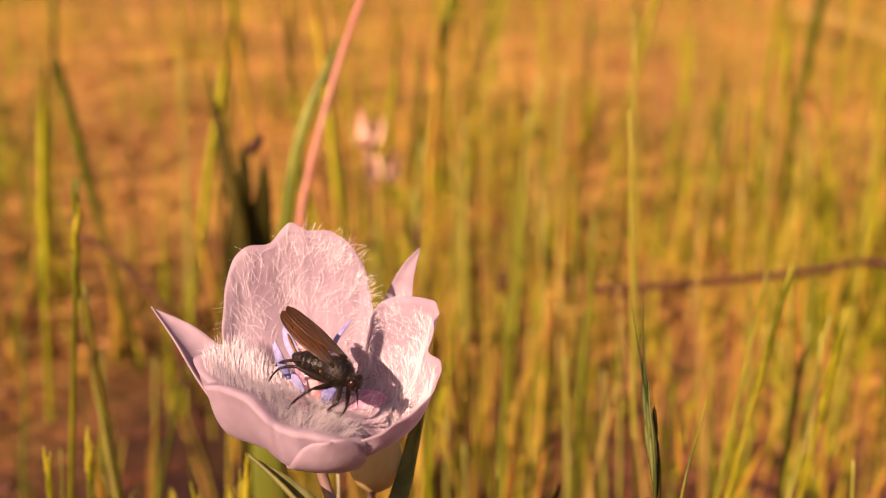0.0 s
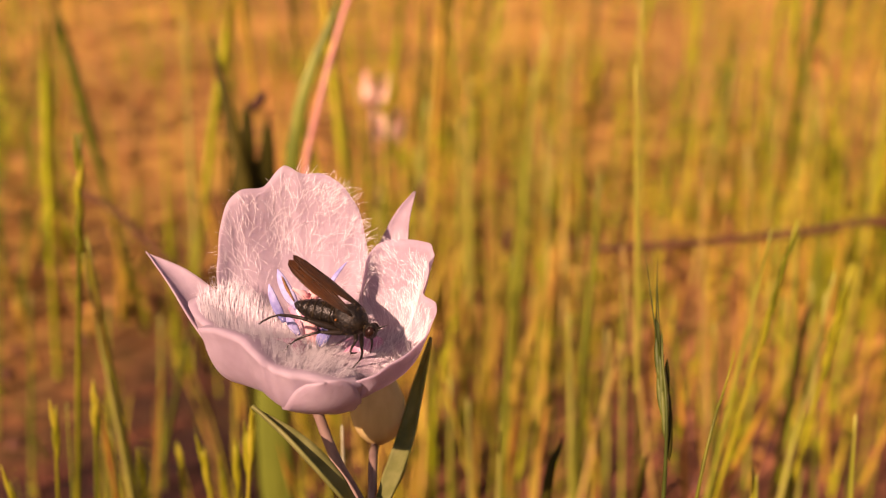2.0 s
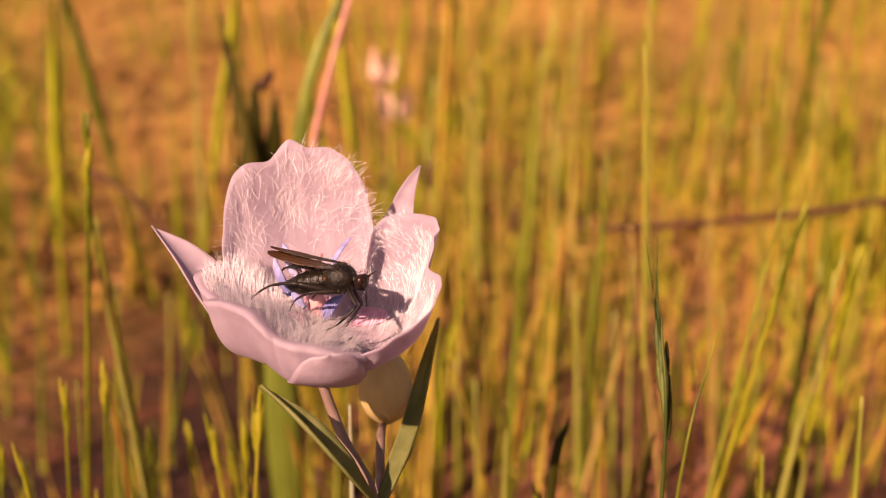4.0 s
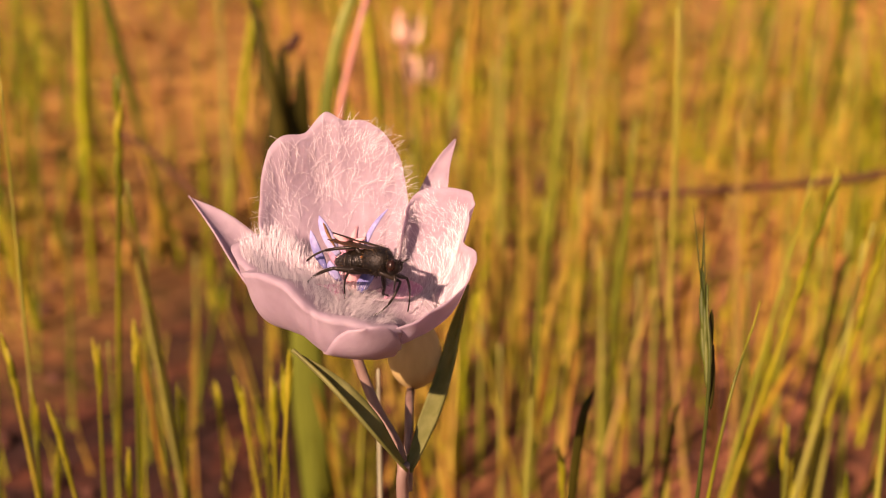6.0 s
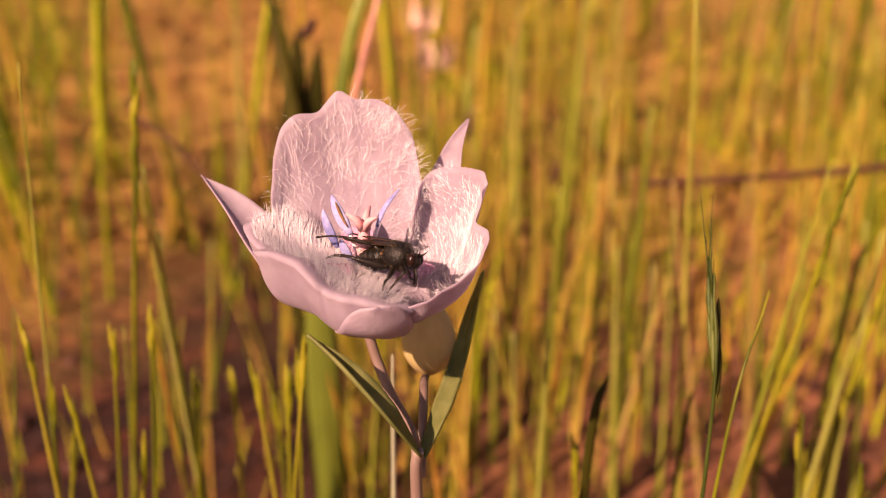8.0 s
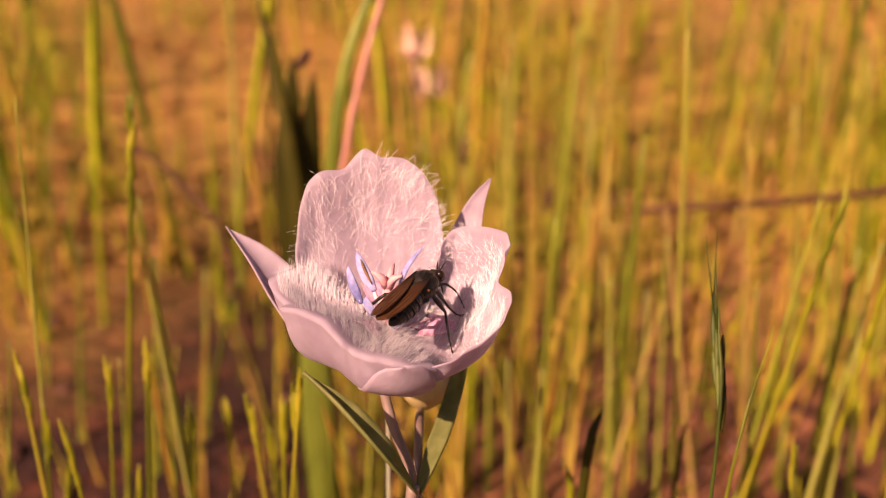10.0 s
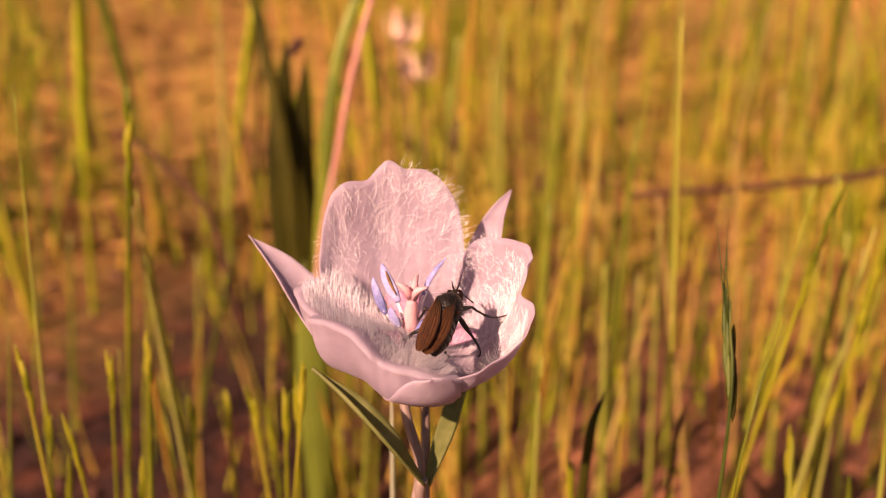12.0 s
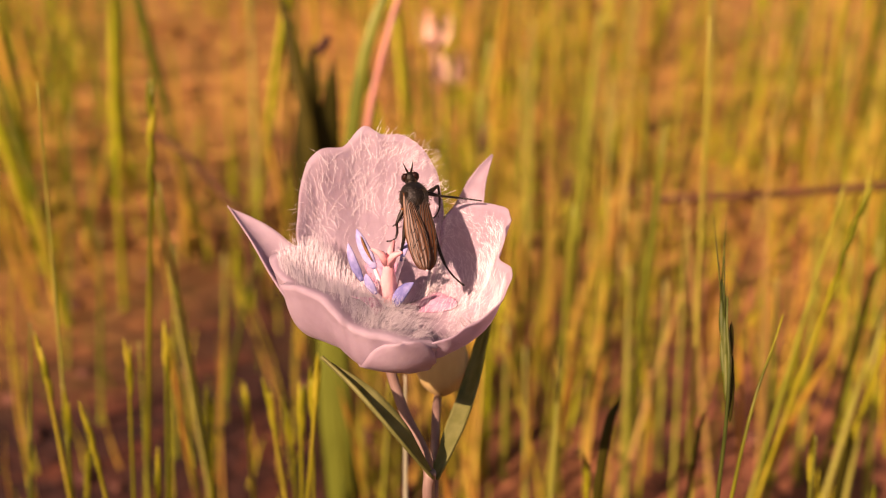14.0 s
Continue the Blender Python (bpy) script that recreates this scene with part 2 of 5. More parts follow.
def scatter(name, count, make, mat, label, category, seed):
    """Many small pieces in one mesh: make(rng) gives verts and faces."""
    rng = random.Random(seed)
    verts, faces = [], []
    for _ in range(count):
        v, f = make(rng)
        o = len(verts)
        verts += v
        faces += [tuple(i + o for i in q) for q in f]
    me = bpy.data.meshes.new(name)
    me.from_pydata(verts, [], faces)
    me.materials.append(mat)
    me.polygons.foreach_set("use_smooth", [True] * len(me.polygons))
    return tagged(new(name, me), label, category, kind="stuff")


def spot(rng, y0, y1, power=1.4, wide=0.62):
    y = y0 + (y1 - y0) * rng.random() ** power
    return rng.uniform(-1, 1) * (0.06 + wide * y), y


def clump(rng, place):
    """A place where the grass grows: it leaves bare patches."""
    for _ in range(12):
        x, y = place()
        bare = ((x + 0.12) / 0.11) ** 2 + ((y - 0.56) / 0.24) ** 2 < 1 or ((x - 0.30) / 0.14) ** 2 + ((y - 0.9) / 0.22) ** 2 < 1
        if noise.noise((x * 5 + 3.1, y * 3.2, 4.0)) > rng.uniform(-0.15, 0.1) and (not bare or rng.random() < 0.25):
            break
    return x, y


def far_stalk(rng):
    x, y = clump(rng, lambda: spot(rng, 0.3, 3.2))
    h = rng.uniform(0.06, 0.2) * (1 if y < 1 else 1.25)
    z = ground_height(x, y) - 0.002
    lean = rng.gauss(0, 0.1) * h, rng.gauss(0, 0.08) * h
    bend = rng.gauss(0, 0.05) * h
    r = rng.uniform(0.0005, 0.0013)
    head = rng.random() < 0.35
    verts, faces = [], []
    n = 6
    for i in range(n):
        t = i / (n - 1)
        px, py, pz = x + lean[0] * t + bend * t * t, y + lean[1] * t, z + h * t
        w = r * (1 - 0.85 * t)
        if head and 0.55 < t < 0.95:
            w = r * 1.7
        for k in range(3):
            a = 2.0944 * k
            verts.append((px + w * math.cos(a), py + w * math.sin(a), pz))
        if i:
            o = 3 * (i - 1)
            for k in range(3):
                faces.append((o + k, o + (k + 1) % 3, o + 3 + (k + 1) % 3, o + 3 + k))
    return verts, faces


def round_stalk(rng):
    """Grass on the other sides of the place."""
    while True:
        a, d = rng.uniform(0, 6.2832), 0.5 + 3.2 * rng.random() ** 0.8
        x, y = d * math.cos(a), d * math.sin(a)
        if y < 0.8 * abs(x) - 0.1 or y > 2.6:
            break
    h = rng.uniform(0.05, 0.17)
    z = ground_height(x, y) - 0.002
    lx, ly = rng.gauss(0, 0.12) * h, rng.gauss(0, 0.12) * h
    r = rng.uniform(0.0006, 0.0014)
    verts, faces = [], []
    for i in range(4):
        t = i / 3
        w = r * (1 - 0.85 * t)
        for k in range(3):
            b = 2.0944 * k
            verts.append((x + lx * t * t + w * math.cos(b), y + ly * t * t + w * math.sin(b), z + h * t))
        if i:
            o = 3 * (i - 1)
            for k in range(3):
                faces.append((o + k, o + (k + 1) % 3, o + 3 + (k + 1) % 3, o + 3 + k))
    return verts, faces


def pale_stalk(rng):
    x, y = rng.uniform(0.02, 0.24), rng.uniform(0.24, 0.55)
    h = rng.uniform(0.08, 0.15) + 0.05 * (y - 0.24)
    z = ground_height(x, y) - 0.002
    lx, bx = rng.gauss(0, 0.05) * h, rng.gauss(0, 0.05) * h
    r = rng.uniform(0.0005, 0.0011)
    verts, faces = [], []
    for i in range(7):
        t = i / 6
        w = r * (1 - 0.75 * t)
        for k in range(5):
            a = 1.2566 * k
            verts.append((x + lx * t + bx * t * t + w * math.cos(a), y + w * math.sin(a), z + h * t))
        if i:
            o = 5 * (i - 1)
            for k in range(5):
                faces.append((o + k, o + (k + 1) % 5, o + 5 + (k + 1) % 5, o + 5 + k))
    return verts, faces


def mid_stem(rng):
    y = rng.uniform(0.2, 0.42)
    x = (1.0 - 2.0 * rng.random() ** 1.9) * (0.03 + 0.52 * y)
    h = rng.uniform(0.03, 0.095)
    if x < -0.02 and rng.random() < 0.6:
        # the soil lies barer on this side of the flower
        h = rng.uniform(0.01, 0.03)
    z = ground_height(x, y) - 0.002
    lx, ly, bx = rng.gauss(0, 0.12) * h, rng.gauss(0, 0.1) * h, rng.gauss(0, 0.08) * h
    r = rng.uniform(0.0003, 0.0008)
    verts, faces = [], []
    for i in range(6):
        t = i / 5
        w = r * (1 - 0.8 * t)
        for k in range(4):
            a = 1.5708 * k
            verts.append((x + lx * t + bx * t ** 3 + w * math.cos(a), y + ly * t + w * math.sin(a), z + h * t))
        if i:
            o = 4 * (i - 1)
            for k in range(4):
                faces.append((o + k, o + (k + 1) % 4, o + 4 + (k + 1) % 4, o + 4 + k))
    return verts, faces


def straw_stem(rng):
    """Soft yellow and orange stems that stand behind the flower's stalk."""
    y = rng.uniform(0.165, 0.36)
    x = rng.gauss(-0.003, 0.025) * (0.6 + 1.8 * y)
    h = rng.uniform(0.025, 0.075) + 0.06 * (y - 0.165)
    z = ground_height(x, y) - 0.002
    lx, ly, bx = rng.gauss(0, 0.08) * h, rng.gauss(0, 0.08) * h, rng.gauss(0, 0.06) * h
    r = rng.uniform(0.0004, 0.0010)
    verts, faces = [], []
    for i in range(6):
        t = i / 5
        w = r * (1 - 0.7 * t)
        for k in range(4):
            a = 1.5708 * k
            verts.append((x + lx * t + bx * t ** 3 + w * math.cos(a), y + ly * t + w * math.sin(a), z + h * t))
        if i:
            o = 4 * (i - 1)
            for k in range(4):
                faces.append((o + k, o + (k + 1) % 4, o + 4 + (k + 1) % 4, o + 4 + k))
    return verts, faces


def far_blade(rng):
    x, y = clump(rng, lambda: spot(rng, 0.34, 2.4))
    h = rng.uniform(0.02, 0.09)
    z = ground_height(x, y) - 0.002
    a = rng.uniform(0, 6.28)
    out = rng.uniform(0.1, 0.7) * h
    w = rng.uniform(0.0006, 0.0016)
    ca, sa = math.cos(a), math.sin(a)
    verts, faces = [], []
    for i in range(5):
        t = i / 4
        c = (x + ca * out * t * t, y + sa * out * t * t, z + h * (t - 0.25 * t * t))
        ww = w * (1 - t) ** 0.6 + 0.00006
        verts += [(c[0] - sa * ww, c[1] + ca * ww, c[2]), (c[0] + sa * ww, c[1] - ca * ww, c[2]), (c[0] + ca * ww * 0.5, c[1] + sa * ww * 0.5, c[2] - ww * 0.3)]
        if i:
            o = 3 * (i - 1)
            for k in range(3):
                faces.append((o + k, o + (k + 1) % 3, o + 3 + (k + 1) % 3, o + 3 + k))
    return verts, faces


def litter_piece(rng):
    x, y = spot(rng, 0.36, 2.4, 1.4)
    ln = rng.uniform(0.006, 0.02 + 0.03 * min(1, y))
    a = rng.uniform(0, 3.14)
    z = ground_height(x, y) + rng.uniform(0.0005, 0.006)
    w = rng.uniform(0.0004, 0.0018)
    dx, dy = math.cos(a) * ln / 2, math.sin(a) * ln / 2
    dz = rng.gauss(0, 0.12) * ln
    verts = []
    for s in (-1, 1):
        for k in range(3):
            b = 2.0944 * k
            verts.append((x + s * dx - math.sin(a) * w * math.cos(b), y + s * dy + math.cos(a) * w * math.cos(b), z + s * dz + w * math.sin(b)))
    return verts, [(0, 1, 4, 3), (1, 2, 5, 4), (2, 0, 3, 5), (0, 2, 1), (3, 4, 5)]


def near_stem(rng):
    """A fine upright stem of the nearest tufts, with a narrow drooping ear on some."""
    x, y = rng.choice((-0.085, -0.062, -0.05, -0.038, -0.03, -0.02, 0.008, 0.03, 0.052, 0.07, 0.085)) + rng.gauss(0, 0.007), rng.uniform(0.125, 0.22)
    h = rng.uniform(0.05, 0.088) + 0.06 * (0.2 - y)
    z = ground_height(x, y) - 0.002
    lx, ly, bx = rng.gauss(0, 0.09) * h, rng.gauss(0, 0.06) * h, rng.gauss(0, 0.07) * h
    r = rng.uniform(0.00022, 0.00045)
    ear = rng.random() < 0.4
    verts, faces = [], []
    n = 9
    for i in range(n):
        t = i / (n - 1)
        w = r * (1 - 0.8 * t)
        if ear and 0.6 < t < 0.97:
            w = r * (1.5 + 0.5 * (i % 2))
        for k in range(4):
            a = 1.5708 * k
            verts.append((x + lx * t + bx * t ** 3 + w * math.cos(a), y + ly * t + w * math.sin(a), z + h * (t - 0.05 * t ** 3)))
        if i:
            o = 4 * (i - 1)
            for k in range(4):
                faces.append((o + k, o + (k + 1) % 4, o + 4 + (k + 1) % 4, o + 4 + k))
    return verts, faces


def pebble(rng):
    x, y = spot(rng, 0.15, 2.0)
    r = rng.uniform(0.001, 0.004)
    z = ground_height(x, y)
    v = [(x + r * rng.uniform(0.7, 1.2) * math.cos(a), y + r * rng.uniform(0.7, 1.2) * math.sin(a), z + r * h)
         for h, rr in ((0.0, 1), (0.5, 0.8)) for a in (0, 1.05, 2.1, 3.14, 4.19, 5.24)]
    v.append((x, y, z + r * 0.8))
    f = [(k, (k + 1) % 6, 6 + (k + 1) % 6, 6 + k) for k in range(6)] + [(6 + k, 6 + (k + 1) % 6, 12) for k in range(6)]
    return v, f


# ------------------------------------------------------------------ grasses near the flower
def thing(name, x, y, z, label, category, group=""):
    ob = new(name)
    ob.empty_display_size = 0.01
    ob.matrix_basis = pose(x, y, z)
    return tagged(ob, label, category, group)


def stalk(foot, mid, top, r=0.0006, mat=None, name="grass_stalk", label="slender upright green grass stalk in dry soil", group="grass stalks", tip=0.25):
    """A grass stem from foot through mid to top (world places)."""
    foot, mid, top = Vector(foot), Vector(mid), Vector(top)
    ob = thing(name, *foot, label, "grass", group)
    bm = bmesh.new()
    tube(bm, spline([(0, 0, 0), mid - foot, top - foot], 7), lambda t: r * (1 - (1 - tip) * t), 6)
    part("stem", bm, mat or M_GRASS, ob)
    return ob


def add_blade(ob, start, mid, end, w=0.0012, mat=None, across=(1, 0, 0), flat=0.18, name="leaf"):
    o = Vector(ob.matrix_basis.translation)
    bm = bmesh.new()
    tube(bm, spline([Vector(start) - o, Vector(mid) - o, Vector(end) - o], 8),
         lambda t: w * (0.75 + 0.5 * t if t < 0.5 else (1.0 - ((t - 0.5) / 0.5) ** 2.2) + 0.03), 8, flat, across)
    return part(name, bm, mat or M_GRASS, ob)


def add_head(ob, start, end, width=0.0011, count=9, awn=0.012, seed=1, mat=None, reach=0.5, spread=0.4):
    """Narrow spikelets laid along the top of a stalk, with fine awns."""
    rng = random.Random(seed)
    o = Vector(ob.matrix_basis.translation)
    a, b = Vector(start) - o, Vector(end) - o
    d = (b - a)
    side = Vector((1, 0, 0))
    for i in range(count):
        t = i / count
        s = -1 if i % 2 else 1
        p = a + d * t
        q = p + d.normalized() * d.length * reach + side * s * width * spread + Vector((0, rng.uniform(-1, 1) * width * 0.5, 0))
        bm = bmesh.new()
        tube(bm, spline([p, (p + q) / 2 + side * s * width * spread * 0.75, q], 4), lambda u: width * 0.42 * math.sin(math.pi * (0.06 + 0.9 * u)) ** 0.7, 6, 0.7)
        sp = part("spikelet", bm, mat or M_HEAD, ob)
        if awn:
            bm = bmesh.new()
            e = q + d.normalized() * awn * rng.uniform(0.6, 1.1) + side * s * rng.uniform(0, 0.0012)
            tube(bm, [q - d.normalized() * 0.0006, (q + e) / 2, e], lambda u: 0.00011 * (1 - 0.75 * u), 4)
            part("awn", bm, mat or M_HEAD, sp)
    return ob


build_ground()
scatter("grass_field", 1450, far_stalk, M_FAR, "thin green and straw-coloured grass stalks", "grass", 11)
scatter("grass_tufts", 2300, far_blade, M_FAR, "short green and dry grass blades", "grass", 12)
scatter("grass_tussock", 45, near_stem, M_NEAR, "fine yellow-green grass stems in small tufts", "grass", 17)
scatter("meadow_grass", 5000, round_stalk, M_FAR, "thin green and dry grass stalks in open meadow", "grass", 23)
scatter("pale_grass", 35, pale_stalk, M_PALEGRASS, "pale yellow-green grass stalks standing upright", "grass", 18)
scatter("mixed_grass", 330, mid_stem, M_FAR, "thin green and reddish-brown grass stems", "grass", 19)
scatter("straw_grass", 165, straw_stem, M_STRAWMIX, "yellow and orange dry grass stems", "grass", 27)
scatter("dry_litter", 3200, litter_piece, M_LITTER, "dry brown grass litter lying on soil", "litter", 13)
scatter("pebbles", 500, pebble, M_STONE, "small reddish stones on bare soil", "stones", 14)

M_PALE = material("pale_stem", [(0.3, 0.32, 0.2), (0.5, 0.5, 0.36)], 150, 0.5, 0.0002, 900, 0.1, 0, stretch=(1, 1, 0.2))

def ear_grass(foot, mid, top, r, seed, ear=0.009, count=4):
    """A short grass stem with a loose ear of narrow yellow-green spikelets."""
    ob = stalk(foot, mid, top, r, M_EAR, "eared_grass", "short yellow-green grass with a loose narrow ear", "eared grasses", 0.5)
    o = Vector(foot)
    a, d = Vector(top), (Vector(top) - Vector(mid)).normalized()
    rng = random.Random(seed)
    for k in range(count):
        p = a - d * ear * (1 - 0.8 * k / count) - o
        side = Vector((-1 if k % 2 else 1, rng.uniform(-0.6, 0.6), 0))
        q = p + (d + side * rng.uniform(0.02, 0.1)).normalized() * rng.uniform(0.004, 0.007)
        bm = bmesh.new()
        tube(bm, [p, p.lerp(q, 0.25), p.lerp(q, 0.55), p.lerp(q, 0.8), q], [r * 0.4, r * 1.0, r * 0.95, r * 0.55, r * 0.12], 6, 0.6)
        part("spikelet", bm, M_EAR, ob)
    return ob


ear_grass((-0.0682, 0.1382, -0.0020), (-0.0552, 0.1382, 0.0889), (-0.0486, 0.1382, 0.1352), 0.0006, 0, 0.02, 6)
stalk((-0.0460, 0.1411, -0.0020), (-0.0491, 0.1411, 0.0769), (-0.0508, 0.1411, 0.1176), 0.0008, M_GRASS)
stalk((-0.1597, 0.3561, -0.0020), (-0.1511, 0.3561, 0.0389), (-0.1323, 0.3561, 0.1291), 0.0014, M_GRASS)
stalk((-0.1716, 0.3406, -0.0020), (-0.1690, 0.3406, 0.0114), (-0.1480, 0.3406, 0.1197), 0.0012, M_GRASS)
stalk((-0.0773, 0.3119, -0.0020), (-0.0737, 0.3119, 0.0756), (-0.0712, 0.3119, 0.1291), 0.0013, M_GRASS)
stalk((0.0616, 0.2125, -0.0020), (0.0587, 0.2125, 0.0385), (0.0507, 0.2125, 0.1524), 0.001, M_GRASS)
stalk((0.0154, 0.2682, -0.0020), (0.0153, 0.2682, 0.0210), (0.0148, 0.2682, 0.1063), 0.0015, M_GRASS)
stalk((0.0364, 0.3044, -0.0020), (0.0386, 0.3044, 0.0580), (0.0407, 0.3044, 0.1129), 0.0022, M_GRASS)
stalk((0.0512, 0.3097, -0.0020), (0.0481, 0.3097, 0.0560), (0.0444, 0.3097, 0.1242), 0.0016, M_GRASS)
stalk((0.0383, 0.1923, -0.0020), (0.0393, 0.1923, 0.0632), (0.0400, 0.1923, 0.1091), 0.0012, M_GRASS)
stalk((0.0228, 0.2047, -0.0020), (0.0233, 0.2047, 0.0433), (0.0238, 0.2047, 0.0884), 0.0011, M_GRASS)
stalk((0.0385, 0.1808, -0.0020), (0.0353, 0.1808, 0.0492), (0.0331, 0.1808, 0.0845), 0.0012, M_GRASS)
stalk((0.0898, 0.2398, -0.0020), (0.0850, 0.2398, 0.0368), (0.0779, 0.2398, 0.0928), 0.0011, M_STRAW)
ear_grass((0.0376, 0.1275, -0.0020), (0.0506, 0.1275, 0.0890), (0.0556, 0.1275, 0.1241), 0.00045, 13, 0.022, 7)
ear_grass((0.0596, 0.1386, -0.0020), (0.0661, 0.1386, 0.0653), (0.0706, 0.1386, 0.1123), 0.0007, 14, 0.022, 7)
stalk((0.0728, 0.1798, -0.0020), (0.0684, 0.1798, 0.0406), (0.0640, 0.1798, 0.0823), 0.0012, M_GRASS)
stalk((0.0133, 0.1296, -0.0020), (0.0135, 0.1296, 0.0651), (0.0136, 0.1296, 0.0929), 0.0006, M_GRASS)
stalk((0.0402, 0.2750, -0.0020), (0.0404, 0.2750, -0.0138), (0.0389, 0.2750, 0.0498), 0.0018, M_GRASS)
stalk((0.0717, 0.1113, -0.0020), (0.0631, 0.1113, 0.0778), (0.0606, 0.1113, 0.1011), 0.0007, M_GRASS)
stalk((0.0989, 0.1833, -0.0020), (0.0915, 0.1833, 0.0475), (0.0852, 0.1833, 0.0899), 0.0012, M_GRASS)
stalk((0.0998, 0.2000, -0.0020), (0.0965, 0.2000, 0.0190), (0.0871, 0.2000, 0.0783), 0.0013, M_GRASS)
stalk((-0.0108, 0.1028, -0.0020), (-0.0095, 0.1028, 0.0849), (-0.0092, 0.1028, 0.1064), 0.0005, M_PALE)
stalk((0.0059, 0.2417, -0.0020), (0.0049, 0.2417, 0.0609), (0.0043, 0.2417, 0.0968), 0.0009, M_GRASS)
stalk((0.0259, 0.2806, -0.0020), (0.0235, 0.2806, 0.0513), (0.0210, 0.2806, 0.1092), 0.0009, M_DARKLEAF)
ear_grass((-0.0612, 0.1126, -0.0020), (-0.0608, 0.1126, 0.0767), (-0.0606, 0.1126, 0.1039), 0.00045, 24)
ear_grass((-0.0726, 0.1181, -0.0020), (-0.0636, 0.1181, 0.0722), (-0.0611, 0.1181, 0.0920), 0.0004, 25)
ear_grass((-0.0497, 0.1084, -0.0020), (-0.0533, 0.1084, 0.0802), (-0.0540, 0.1084, 0.0949), 0.0004, 26)
ear_grass((-0.0612, 0.1169, -0.0020), (-0.0531, 0.1169, 0.0732), (-0.0501, 0.1169, 0.1012), 0.00036, 27)
stalk((-0.0617, 0.1303, -0.0020), (-0.0564, 0.1303, 0.0621), (-0.0537, 0.1303, 0.0946), 0.00045, M_GRASS)
ear_grass((-0.0575, 0.1225, -0.0020), (-0.0498, 0.1225, 0.0686), (-0.0462, 0.1225, 0.1014), 0.0005, 29)
ear_grass((-0.0501, 0.1262, -0.0020), (-0.0433, 0.1262, 0.0725), (-0.0421, 0.1262, 0.0857), 0.00042, 30)
ear_grass((-0.0405, 0.1359, -0.0020), (-0.0393, 0.1359, 0.0625), (-0.0389, 0.1359, 0.0828), 0.00045, 31)
ear_grass((-0.0252, 0.1185, -0.0020), (-0.0299, 0.1185, 0.0784), (-0.0307, 0.1185, 0.0928), 0.0004, 32)
ear_grass((-0.0277, 0.1256, -0.0020), (-0.0294, 0.1256, 0.0671), (-0.0298, 0.1256, 0.0845), 0.0004, 33)
ear_grass((-0.0345, 0.1079, -0.0020), (-0.0241, 0.1079, 0.0806), (-0.0210, 0.1079, 0.1057), 0.00034, 34)
ear_grass((-0.0304, 0.1146, -0.0020), (-0.0262, 0.1146, 0.0751), (-0.0251, 0.1146, 0.0963), 0.0004, 35)
ear_grass((-0.0273, 0.1110, -0.0020), (-0.0237, 0.1110, 0.0781), (-0.0227, 0.1110, 0.1004), 0.0003, 36)
stalk((-0.0517, 0.1456, -0.0020), (-0.0526, 0.1456, 0.0494), (-0.0532, 0.1456, 0.0799), 0.00054, M_GRASS)
ear_grass((-0.0619, 0.1142, -0.0020), (-0.0488, 0.1142, 0.0732), (-0.0470, 0.1142, 0.0837), 0.0004, 38)
ear_grass((-0.0785, 0.1224, -0.0020), (-0.0639, 0.1224, 0.0663), (-0.0615, 0.1224, 0.0776), 0.0004, 39)
ear_grass((0.0594, 0.1115, -0.0020), (0.0496, 0.1115, 0.0755), (0.0479, 0.1115, 0.0897), 0.0004, 40)
ear_grass((0.0211, 0.1142, -0.0020), (0.0173, 0.1142, 0.0732), (0.0167, 0.1142, 0.0837), 0.0004, 41)
ear_grass((0.0712, 0.1128, -0.0020), (0.0607, 0.1128, 0.0678), (0.0588, 0.1128, 0.0807), 0.0004, 42)
stalk((0.0559, 0.1080, -0.0020), (0.0478, 0.1080, 0.0805), (0.0465, 0.1080, 0.0941), 0.0005, M_GRASS)
stalk((0.0631, 0.1868, -0.0020), (0.0527, 0.1868, 0.0544), (0.0447, 0.1868, 0.0974), 0.0007, M_STRAW)
stalk((0.0410, 0.2226, -0.0020), (0.0442, 0.2226, 0.0098), (0.0504, 0.2226, 0.0322), 0.001, M_STRAW)
stalk((-0.0092, 0.2984, -0.0020), (-0.0080, 0.2984, 0.0541), (-0.0070, 0.2984, 0.1000), 0.0016, M_GRASS)
stalk((0.0002, 0.3134, -0.0020), (0.0012, 0.3134, 0.0286), (0.0030, 0.3134, 0.0850), 0.0018, M_GRASS)
stalk((-0.0314, 0.2226, -0.0020), (-0.0321, 0.2226, -0.0102), (-0.0285, 0.2226, 0.0322), 0.0014, M_STRAW)
stalk((-0.0216, 0.1703, -0.0020), (-0.0192, 0.1703, 0.0322), (-0.0171, 0.1703, 0.0619), 0.001, M_GRASS)
stalk((0.0097, 0.2103, -0.0020), (0.0097, 0.2103, -0.0003), (0.0094, 0.2103, 0.0532), 0.0015, M_GRASS)
stalk((0.0140, 0.1733, -0.0020), (0.0129, 0.1733, 0.0265), (0.0114, 0.1733, 0.0683), 0.001, M_GRASS)
stalk((0.0533, 0.2152, -0.0020), (0.0527, 0.2152, 0.0076), (0.0494, 0.2152, 0.0635), 0.0014, M_GRASS)
stalk((0.0786, 0.2370, -0.0020), (0.0785, 0.2370, -0.0006), (0.0721, 0.2370, 0.0631), 0.0012, M_GRASS)
stalk((0.1222, 0.2938, -0.0020), (0.1222, 0.2938, -0.0024), (0.1090, 0.2938, 0.0903), 0.0016, M_GRASS)
stalk((0.1444, 0.3307, -0.0020), (0.1438, 0.3307, 0.0014), (0.1288, 0.3307, 0.0983), 0.0014, M_GRASS)
